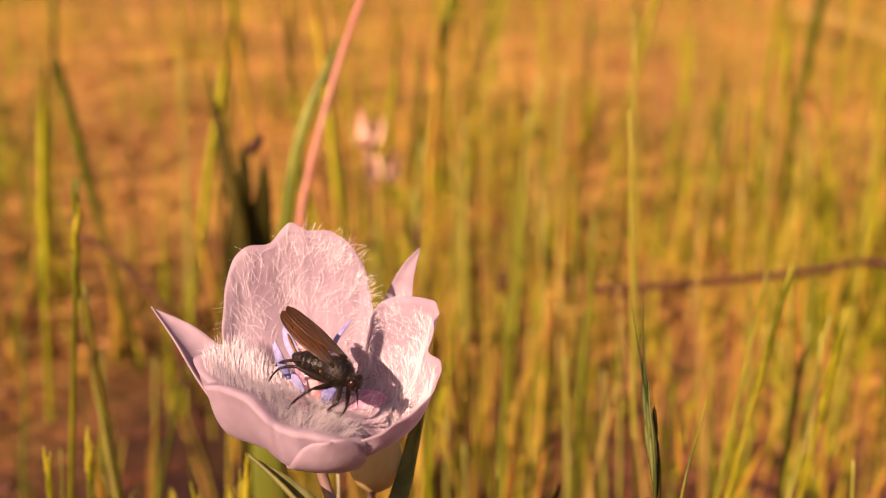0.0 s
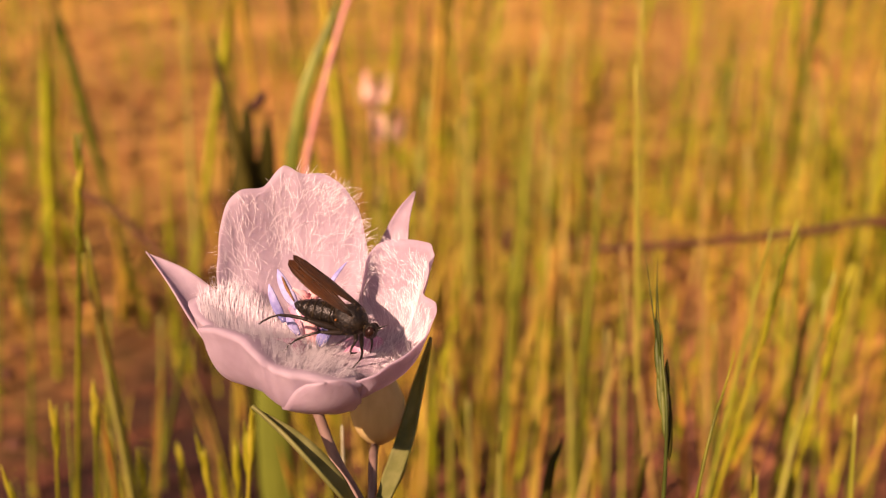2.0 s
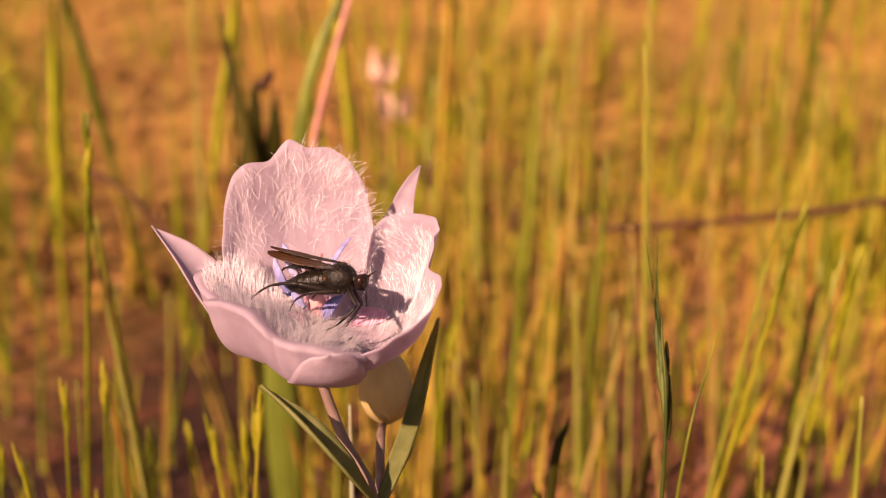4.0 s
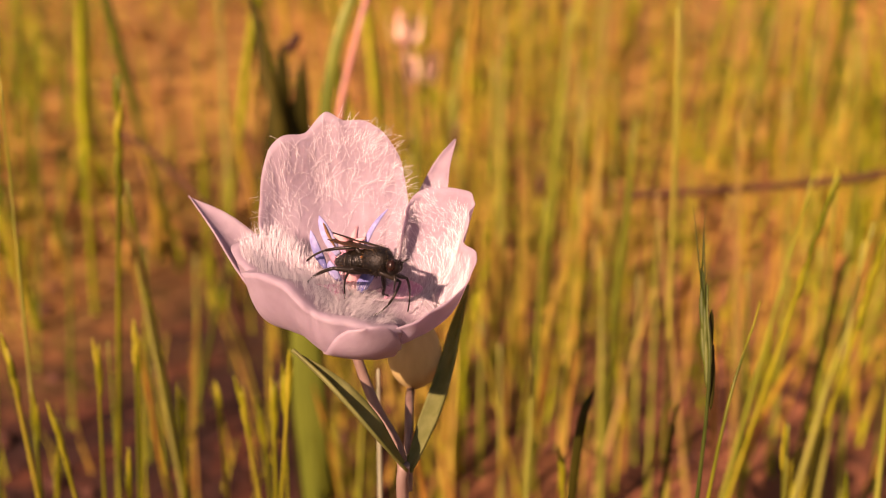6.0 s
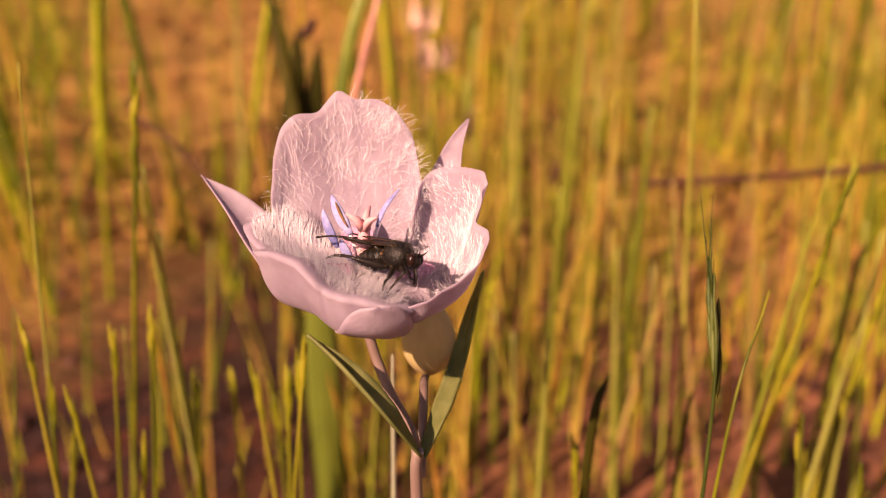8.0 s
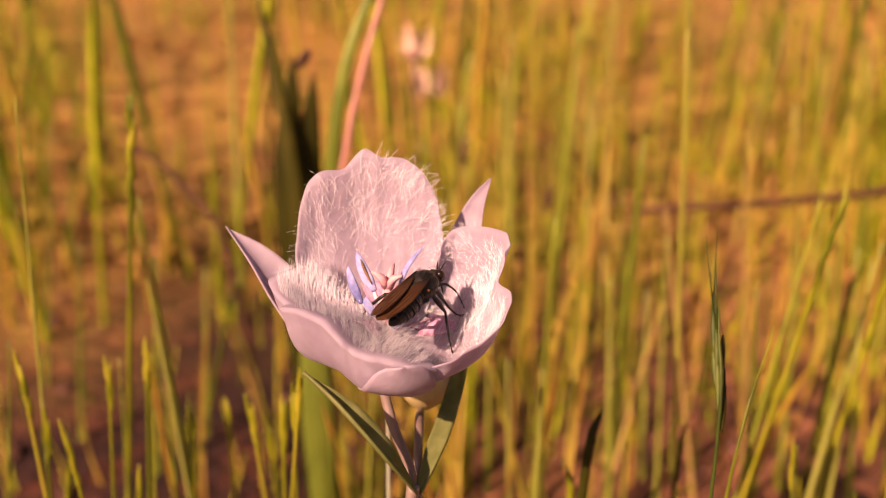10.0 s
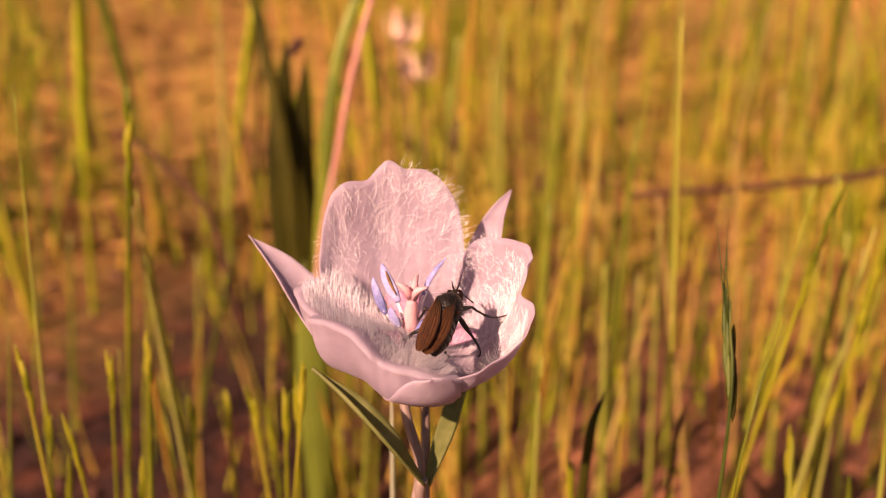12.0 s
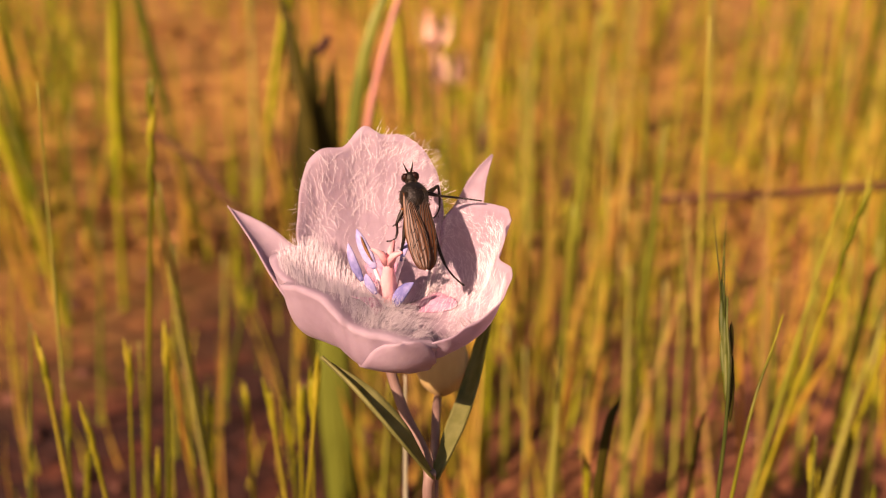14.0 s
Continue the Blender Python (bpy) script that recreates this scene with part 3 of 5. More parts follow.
stalk((0.1623, 0.3290, -0.0020), (0.1616, 0.3290, 0.0023), (0.1464, 0.3290, 0.0948), 0.0014, M_GRASS)
stalk((0.0610, 0.2961, -0.0020), (0.0593, 0.2961, 0.0235), (0.0546, 0.2961, 0.0951), 0.0014, M_GRASS)
stalk((-0.1360, 0.2721, -0.0020), (-0.1353, 0.2721, 0.0016), (-0.1189, 0.2721, 0.0911), 0.0012, M_GRASS)
stalk((-0.0839, 0.2188, -0.0020), (-0.0822, 0.2188, 0.0125), (-0.0755, 0.2188, 0.0713), 0.0012, M_GRASS)
stalk((-0.0735, 0.2357, -0.0020), (-0.0733, 0.2357, 0.0004), (-0.0679, 0.2357, 0.0603), 0.0014, M_GRASS)
stalk((-0.1124, 0.2383, -0.0020), (-0.1105, 0.2383, 0.0107), (-0.1027, 0.2383, 0.0659), 0.0013, M_GRASS)

stalk((0.0473, 0.1500, -0.0020), (0.0397, 0.1500, 0.0936), (0.0359, 0.1500, 0.1425), 0.00056, M_PALEGRASS)
stalk((0.0428, 0.1350, -0.0020), (0.0518, 0.1350, 0.0865), (0.0552, 0.1350, 0.1200), 0.00060, M_GRASS)
stalk((0.0857, 0.1700, -0.0020), (0.0787, 0.1700, 0.0675), (0.0745, 0.1700, 0.1087), 0.00087, M_GRASS)
stalk((0.0626, 0.1450, -0.0020), (0.0685, 0.1450, 0.0743), (0.0711, 0.1450, 0.1083), 0.00080, M_GRASS)
stalk((0.0741, 0.1500, -0.0020), (0.0731, 0.1500, 0.0710), (0.0726, 0.1500, 0.1024), 0.00068, M_GRASS)
stalk((0.0770, 0.2000, -0.0020), (0.0672, 0.2000, 0.0854), (0.0644, 0.2000, 0.1108), 0.00062, M_STRAW)
stalk((0.0411, 0.2000, -0.0020), (0.0414, 0.2000, 0.0362), (0.0420, 0.2000, 0.1095), 0.00116, M_GRASS)
stalk((0.0167, 0.1700, -0.0020), (0.0186, 0.1700, 0.0648), (0.0196, 0.1700, 0.1023), 0.00076, M_GRASS)
stalk((0.0902, 0.2100, -0.0020), (0.0858, 0.2100, 0.0533), (0.0830, 0.2100, 0.0884), 0.00086, M_GRASS)
stalk((0.0328, 0.2200, -0.0020), (0.0331, 0.2200, 0.0228), (0.0336, 0.2200, 0.0861), 0.00120, M_GRASS)
stalk((-0.0714, 0.1200, -0.0020), (-0.0615, 0.1200, 0.0998), (-0.0576, 0.1200, 0.1396), 0.00041, M_GRASS)
stalk((-0.0461, 0.1400, -0.0020), (-0.0501, 0.1400, 0.0891), (-0.0514, 0.1400, 0.1168), 0.00053, M_GRASS)
stalk((-0.0866, 0.1250, -0.0020), (-0.0734, 0.1250, 0.0701), (-0.0678, 0.1250, 0.1008), 0.00047, M_GRASS)
stalk((0.0519, 0.1900, -0.0020), (0.0494, 0.1900, 0.0397), (0.0464, 0.1900, 0.0897), 0.00078, M_GRASS)
stalk((0.0207, 0.3000, -0.0020), (0.0200, 0.3000, 0.0594), (0.0193, 0.3000, 0.1119), 0.00185, M_GRASS)
stalk((0.0346, 0.1900, -0.0020), (0.0439, 0.1900, 0.0554), (0.0468, 0.1900, 0.0731), 0.00071, M_STRAW)
stalk((0.1716, 0.3600, -0.0020), (0.1656, 0.3600, 0.0371), (0.1561, 0.3600, 0.1001), 0.00320, M_GRASS)
stalk((-0.0025, 0.3400, -0.0020), (0.0015, 0.3400, 0.0377), (0.0073, 0.3400, 0.0961), 0.00279, M_GRASS)


# a bearded grass head beside the flower
def bearded_grass():
    ob = stalk((0.0272, 0.0850, -0.002), (0.0277, 0.0870, 0.1010), (0.0277, 0.0935, 0.1230), 0.0004, M_HEAD, "bearded_grass",
               "green bearded grass head on a thin stem", "")
    add_head(ob, (0.0277, 0.0890, 0.1125), (0.0276, 0.0940, 0.1205), 0.0009, 5, 0.0085, 3, None, 0.6, 0.12)
    o = Vector(ob.matrix_basis.translation)
    # dark glumes on the right only: the head's shaded side put into colour
    for z, ln in ((0.1130, 0.0062), (0.1175, 0.0058), (0.1150, 0.0045)):
        bm = bmesh.new()
        egg(bm, Vector((0.0283, 0.0893 + 0.6 * (z - 0.113), z)) - o, (0.06, 0.5, 1), ln, 0.00034, None, 8, 8, 0.7)
        part("shade_glume", bm, M_DARKLEAF, ob, "narrow glume coloured dark for the head's shaded side")
    return ob


bearded = bearded_grass()


def thin_grass():
    ob = stalk((0.0245, 0.0800, -0.002), (0.0296, 0.0876, 0.0975), (0.0359, 0.0975, 0.1187), 0.00038, M_NEAR, "thin_grass",
               "very thin yellow-green grass stem leaning over", "")
    return ob


thin = thin_grass()


def dark_blade(name, foot, mid, top, w, mat, label, flat=0.2, withered=False):
    ob = thing(name, *foot, label, "grass")
    add_blade(ob, foot, mid, top, w, mat, (1, 0.2, 0), flat)
    bm = bmesh.new()
    out = Vector((0.02, -1, 0)).normalized() * w * flat * 0.95
    tube(bm, spline([out, Vector(mid) - Vector(foot) + out, Vector(top) - Vector(foot) + out * 0.3], 8), lambda t: w * 0.12 * (1 - 0.8 * t), 5)
    part("midrib", bm, mat, ob)
    if withered:
        add_blade(ob, Vector(foot) + Vector((0.004, 0.002, 0)), Vector(mid) + Vector((0.0045, 0.002, 0)), Vector(top) + Vector((0.0042, 0.002, -0.004)), w * 0.9, mat, (1, 0.3, 0), flat)
        bm = bmesh.new()
        egg(bm, Vector(top) - Vector(foot) + Vector((0.0022, 0, -0.0015)), (0.6, 0, 0.8), 0.006, 0.0012, None, 8, 8, 0.6)
        part("withered_tip", bm, M_WITHERED, ob, "shrivelled brown tip")
    return ob


dark_blade("dark_grass_leaf", (0.0150, 0.1000, -0.002), (0.0168, 0.1045, 0.0860), (0.0200, 0.1105, 0.0995), 0.0007, M_DARKLEAF, "dark green narrow grass leaf tip")
dark_blade("strap_leaf", (-0.0345, 0.1900, -0.002), (-0.0365, 0.2060, 0.0900), (-0.0455, 0.2230, 0.1400), 0.0017, M_DARKLEAF, "narrow dark green strap leaf curving upward")
dark_blade("strap_leaf", (-0.0350, 0.2000, -0.002), (-0.0390, 0.2100, 0.0850), (-0.0366, 0.2160, 0.1240), 0.0034, M_DARKLEAF, "dark green strap leaf with a withered brown tip", 0.2, True)
dark_blade("strap_leaf", (-0.0280, 0.1700, -0.002), (-0.0296, 0.1750, 0.0500), (-0.0305, 0.1800, 0.0860), 0.0036, M_BROADLEAF, "broad green strap leaf standing upright")

dark_blade("grass_leaf", (0.0617, 0.1300, -0.002), (0.0619, 0.1300, 0.0670), (0.0621, 0.1300, 0.0799), 0.0009, M_DARKLEAF, "dark olive withered grass leaf")
dark_blade("grass_leaf", (0.0334, 0.1250, -0.002), (0.0354, 0.1250, 0.0745), (0.0364, 0.1250, 0.0875), 0.0004, M_DARKLEAF, "narrow dark olive grass leaf")
dark_blade("grass_leaf", (0.0712, 0.1600, -0.002), (0.0739, 0.1600, 0.0822), (0.0753, 0.1600, 0.0966), 0.0007, M_DARKLEAF, "narrow dark olive grass leaf")


def seed_head(place, length, r):
    """A dark ripe seed head on a thin stalk among the grass."""
    x, y, z = place
    ob = thing("seed_head", x, y, -0.002, "dark brown ripe seed head on a thin stalk", "grass", "seed heads")
    bm = bmesh.new()
    tube(bm, spline([(0, 0, 0), (0.002, 0, z * 0.5), (0, 0, z + 0.002)], 5), lambda t: 0.0005 - 0.0002 * t, 6)
    part("stem", bm, M_GRASS, ob)
    bm = bmesh.new()
    egg(bm, (0, 0, z + 0.002), (0.05, 0, 1), length, r, lambda t: math.sin(math.pi * (0.04 + 0.92 * t)) ** 0.7, 12, 10)
    part("husk", bm, M_TWIG, ob, "dark brown husk")
    return ob


seed_head((0.0039, 0.2600, 0.0856), 0.0097, 0.0015)
seed_head((0.0305, 0.2800, 0.0635), 0.0086, 0.0017)
seed_head((-0.0099, 0.2600, 0.0834), 0.0051, 0.0009)


def red_stem():
    ob = thing("red_stem", -0.0330, 0.1860, -0.002, "pinkish red plant stem with a pale sheath leaf", "plant")
    o = Vector(ob.matrix_basis.translation)
    bm = bmesh.new()
    tube(bm, spline([(0, 0, 0), Vector((-0.0300, 0.1880, 0.0700)) - o, Vector((-0.0225, 0.1919, 0.1105)) - o, Vector((-0.0201, 0.1956, 0.1217)) - o, Vector((-0.0136, 0.2027, 0.1431)) - o, Vector((-0.0030, 0.2090, 0.1700)) - o], 7),
         lambda t: 0.00068 - 0.0001 * t, 8)
    part("stem", bm, M_REDSTEM, ob)
    bm = bmesh.new()
    tube(bm, spline([(-0.002, 0, 0), Vector((-0.0255, 0.1925, 0.1105)) - o, Vector((-0.0140, 0.2040, 0.1480)) - o], 8),
         lambda t: 0.0015 * math.sin(math.pi * (0.12 + 0.86 * t)) ** 0.6, 8, 0.2, (1, 0, 0))
    part("leaf", bm, M_GRASS, ob, "pale green sheath leaf")
    return ob


red_stem()


def twig(points, r, label):
    ob = thing("twig", *points[0], label, "twig")
    bm = bmesh.new()
    tube(bm, spline([Vector(p) - Vector(points[0]) for p in points], 7), lambda t: r * (1 - 0.4 * t), 7)
    part("branch", bm, M_TWIG, ob)
    return ob


twig([(0.1950, 0.2650, -0.002), (0.1700, 0.2580, 0.0550), (0.1400, 0.2530, 0.0770), (0.1117, 0.2497, 0.0761), (0.0804, 0.2450, 0.0754), (0.0507, 0.2424, 0.0746)], 0.0015, "reddish-brown dead stem bent over among the grass")
twig([(-0.0560, 0.2380, -0.002), (-0.0610, 0.2410, 0.0500), (-0.0648, 0.2430, 0.0690), (-0.0691, 0.2450, 0.0741), (-0.0816, 0.2539, 0.0831), (-0.0934, 0.2612, 0.0875)], 0.0011, "thin brown dead stem arching over the soil")


def dry_stick(a, b, r):
    ob = thing("dry_stick", *a, "pale bleached dry stick lying on the ground", "stick")
    bm = bmesh.new()
    d = Vector(b) - Vector(a)
    tube(bm, spline([(0, 0, 0), d * 0.5 + Vector((0.01, 0, 0.012)), d], 6), lambda t: r * (1 - 0.4 * t), 7)
    part("branch", bm, M_STRAW, ob)
    return ob


dry_stick((0.69, 1.75, 0.012), (0.66, 1.22, 0.012), 0.012)
dry_stick((0.30, 2.05, 0.012), (0.02, 1.85, 0.012), 0.008)


def far_blossom(x, y, z, turn):
    """A small pink blossom on a stalk among the grass."""
    ob = thing("pink_blossom", x, y, 0.0, "small pale pink blossom on a thin stalk", "flower", "pink blossoms")
    bm = bmesh.new()
    tube(bm, spline([(0, 0, -0.002), (0.002, 0.001, z * 0.5), (0, 0, z)], 5), lambda t: 0.0007, 6)
    part("stem", bm, M_STEM, ob)
    for k in range(4):
        a = radians(turn + 90 * k)
        d = Vector((math.cos(a), math.sin(a), 0))
        bm = bmesh.new()
        tube(bm, spline([Vector((0, 0, z)), Vector((0, 0, z + 0.004)) + d * 0.005, Vector((0, 0, z + 0.013)) + d * 0.0065], 5),
             lambda t: 0.0003 + 0.0018 * math.sin(math.pi * (0.05 + 0.9 * t)), 8, 0.15, Vector((-d.y, d.x, 0)))
        part("petal", bm, M_BLOSSOM, ob)
    return ob


M_BLOSSOM = material("blossom", [(0.76, 0.44, 0.33), (0.86, 0.6, 0.46)], 120, 0.6, 0.0001, 900)
far_blossom(-0.0136, 0.3557, 0.0890, 20)
far_blossom(-0.0070, 0.3509, 0.0760, 65)


# ------------------------------------------------------------------ the flower
BASE = Vector((-0.0032, 0.0854, 0.0))
NODE = Vector((-0.0052, 0.0814, 0.1080))
HEART = Vector((-0.0120, 0.0884, 0.1229))
PIVOT = Vector((-0.0080, 0.0904, 0.0329))
MM = 0.001

# each petal: rim from one side round to the other (mm from the heart), how far the belly swings out, its depth
PETALS = [
    (spline([(5.0, 5.0, 8.1), (5.2, 6.5, 10.5), (4.2, 8.0, 14.8), (2.5, 8.7, 17.5), (0.4, 9.0, 18.7), (-1.7, 9.3, 18.7), (-3.7, 9.5, 19.5), (-5.7, 9.0, 17.4), (-8.2, 8.0, 17.1), (-9.7, 7.0, 14.5), (-10.3, 5.6, 10.4), (-9.9, 3.4, 7.0), (-9.0, 1.5, 5.0)], 8), 0.80, 0.95, -1.5, 0.3, None),
    (spline([(4.9, 4.2, 9.5), (5.2, 5.5, 10.9), (6.3, 6.3, 11.9), (8.2, 6.0, 12.5), (10.3, 4.5, 12.9), (11.6, 3.0, 13.1), (12.1, 2.0, 12.4), (11.4, 1.0, 11.8), (11.4, 0.3, 10.6), (10.8, -0.5, 9.2), (11.7, -2.0, 8.9), (11.9, -3.0, 8.3), (11.4, -4.5, 7.1), (10.0, -6.2, 6.1), (8.2, -7.5, 5.2), (6.3, -8.4, 4.3), (4.0, -8.0, 3.4)], 6), 0.88, 0.95, -3.2, 1.7, None),
    (spline([(-8.6, 4.2, 7.6), (-9.6, 3.2, 8.3), (-11.3, 2.2, 8.1), (-12.7, 0.8, 7.5), (-10.45, -2.6, 7.0), (-7.95, -5.1, 8.0), (-5.45, -6.9, 7.7), (-4.05, -8.5, 6.6), (-3.0, -9.4, 5.8), (-1.3, -10.1, 5.5), (0.9, -10.3, 5.1), (3.0, -9.8, 4.3), (5.0, -8.2, 3.4)], 8), 0.93, 0.94, -5.6, 3.1, -0.27),
]
FLOOR = Vector((0, 0, 3.0))


def petal_point(p, s, w):
    rim, kx, ky, deep, phase, fold = p
    i = (w * 0.5 + 0.5) * (len(rim) - 1)
    k = max(0, min(int(i), len(rim) - 2))
    q = rim[k].lerp(rim[k + 1], i - k)
    if fold:
        # the part before the crease flares out flatter
        k = max(0.0, min(1.0, (fold - 0.02 - w) / 0.25))
        deep += 3.8 * k * k * (3 - 2 * k)
    mid = Vector((q.x * kx, q.y * ky, deep + 0.18 * q.z))
    lip = 1.0
    if fold:
        # up to the crest on a shallow slope, then the smooth margin turns over and hangs outside
        if s < 0.5:
            s = s * 2
            lip = s ** 3
            mid = Vector((q.x * 0.62, q.y * 0.62, 3.3 + 0.4 * (q.z - 3)))
        else:
            s = 1.5 - s
    v = (1 - s) ** 2 * FLOOR + 2 * s * (1 - s) * mid + s * s * q
    n = Vector((q.x, q.y, 0)).normalized()
    v += n * s * s * (0.16 * math.sin(7 * w + phase + 4 * s) + 0.10 * math.sin(17 * w + 2 * phase) + 0.05 * math.sin(41 * w + phase + 3 * s))
    if s > 0.9:
        # the margin rolls outward a little
        v += n * 0.3 * ((s - 0.9) / 0.1) ** 2 - Vector((0, 0, 0.25 if fold else 0.0)) * ((s - 0.9) / 0.1) ** 2
    if fold:
        # one part of the petal laps over the next along a crease
        k = max(0.0, min(1.0, (w - fold + 0.05) / 0.06))
        v += n * lip * 1.9 * s * (1.15 - 0.5 * s) * k * k * (3 - 2 * k) * math.exp(-(max(0.0, w - fold) / 0.4) ** 2)
    return v * MM


def sheet(name, fn, nu, nv, mat, parent, thick, label="", offset=Vector((0, 0, 0))):
    bm = bmesh.new()
    g = [[bm.verts.new(fn(i / nu, 2 * j / nv - 1) + offset) for j in range(nv + 1)] for i in range(nu + 1)]
    for a, b in zip(g, g[1:]):
        for j in range(nv):
            bm.faces.new((a[j], a[j + 1], b[j + 1], b[j]))
    bmesh.ops.remove_doubles(bm, verts=bm.verts, dist=2e-6)
    ob = part(name, bm, mat, parent, label)
    if thick:
        so = ob.modifiers.new("thickness", "SOLIDIFY")
        so.thickness, so.offset = thick, 0.0
    return ob


def petal_hairs(p, count, parent, offset, seed, rim, inner, length, lift, tangle, skew, upright=0.0, span=(-0.98, 0.98)):
    """Curling hairs rooted in the inner face. rim: hairs along the margin, between two sides; inner: from where to where they grow."""
    rng = random.Random(seed)
    bm = bmesh.new()
    facing = []
    for number in range(count):
        w = rng.uniform(*span)
        s = inner[0] + (inner[1] - inner[0]) * rng.random() ** 0.75
        if number < rim[0]:
            w, s = rng.uniform(rim[1], rim[2]), rng.uniform(0.9, 1.0)
        elif number < rim[0] * 1.5:
            w, s = rng.choice((-1, 1)) * rng.uniform(0.93, 1.0), rng.uniform(0.45, 0.95)
        elif not upright and s < 0.66 and abs(w + 0.05) < 0.42 and rng.random() < 0.55:
            s = rng.uniform(0.66, inner[1])
        q = petal_point(p, s, w)
        ds = (petal_point(p, min(1, s + 0.02), w) - petal_point(p, s - 0.02, w)).normalized()
        dw = (petal_point(p, s, min(1, w + 0.03)) - petal_point(p, s, max(-1, w - 0.03))).normalized()
        dw = (dw - ds * dw.dot(ds)).normalized()
        n = ds.cross(dw)
        if n.dot(Vector((-q.x, -q.y, 0.012))) < 0:
            n = -n
        edge = number < rim[0]
        ln = MM * rng.uniform(*length) * (0.7 if edge and not upright else 1)
        angle, curl, up = w * 0.9 + skew + rng.gauss(0, tangle * (0.5 if edge else 1)), rng.gauss(0, 0.10 if edge else 0.17), rng.uniform(*lift)
        along = (ds * (1 - upright) + Vector((0, 0.15, 1)) * upright).normalized()
        at = q + offset
        pts = [at]
        for k in range(5):
            d = (along * math.cos(angle) + dw * math.sin(angle) + n * up).normalized()
            at = at + d * ln / 5
            pts.append(at)
            angle += curl + rng.gauss(0, 0.12)
            up *= 0.82
        r = MM * rng.uniform(0.014, 0.025)
        tube(bm, pts, lambda t: r * (1 - 0.65 * t), 3)
        facing += [(n + Vector((0, 0, 0.25))).normalized()] * 18
    return part("petal_hairs", bm, M_HAIR, parent, "fine white hairs lining the petal", True, facing)


def ribbon(points, width, cup, blunt=1.7, roll=0.0):
    line = spline(points, 10)
    run = line[-1] - line[0]
    flat_side = Vector((-run.y, run.x, 0)).normalized()

    def fn(s, w):
        i = s * (len(line) - 1)
        k = min(int(i), len(line) - 2)
        p = line[k].lerp(line[k + 1], i - k)
        d = (line[min(k + 2, len(line) - 1)] - line[max(k - 1, 0)]).normalized()
        side = (flat_side - d * flat_side.dot(d)).normalized()
        up = d.cross(side)
        side, up = side * math.cos(roll) - up * math.sin(roll), up * math.cos(roll) + side * math.sin(roll)
        ww = width * (0.35 + 0.65 * min(1, s / 0.3)) * (1 - max(0.0, (s - 0.35) / 0.65) ** blunt if blunt < 5 else math.sqrt(1 - max(0.0, min(1.0, (s - 0.35) / 0.65)) ** (blunt / 2))) + 0.02
        return (p + side * w * ww + up * cup * ww * w * w + up * 0.12 * math.sin(6 * s + 2 * w)) * MM
    return fn


def anther(parent, foot, tip, w, offset, split=False):
    """A boat-shaped anther on a short pale filament."""
    a, b = Vector(foot) * MM + offset, Vector(tip) * MM + offset
    bm = bmesh.new()
    bow = Vector((-0.25, 0, 0.2)) * MM
    line = spline([a, a.lerp(b, 0.35) + bow, a.lerp(b, 0.7) + bow * 0.8, b], 6)
    tube(bm, line, lambda t: MM * w * (0.45 + 0.55 * min(1, t / 0.25)) * (1 - t ** 3.2) + 0.00004, 10, 0.42, (0.85, -0.2, 0.15))
    ob = part("anther", bm, M_ANTHER, parent, "lavender-blue pointed anther")
    bm = bmesh.new()
    root = FLOOR * MM * 0.9 + offset
    tube(bm, spline([root.lerp(a, 0.2), root.lerp(a, 0.6) + bow * 0.4, a.lerp(b, 0.12)], 4), lambda t: MM * (0.3 - 0.1 * t), 6)
    part("filament", bm, M_HAIR, ob, "pale filament")
    if split:
        bm = bmesh.new()
        front = Vector((0.22, -0.38, 0.1)) * MM
        tube(bm, [p + front for p in line[3:15]], lambda t: MM * 0.16 * math.sin(math.pi * (0.1 + 0.8 * t)), 6, 0.5)
        part("pollen_slit", bm, M_POLLEN, ob, "brown split with pollen")
    return ob


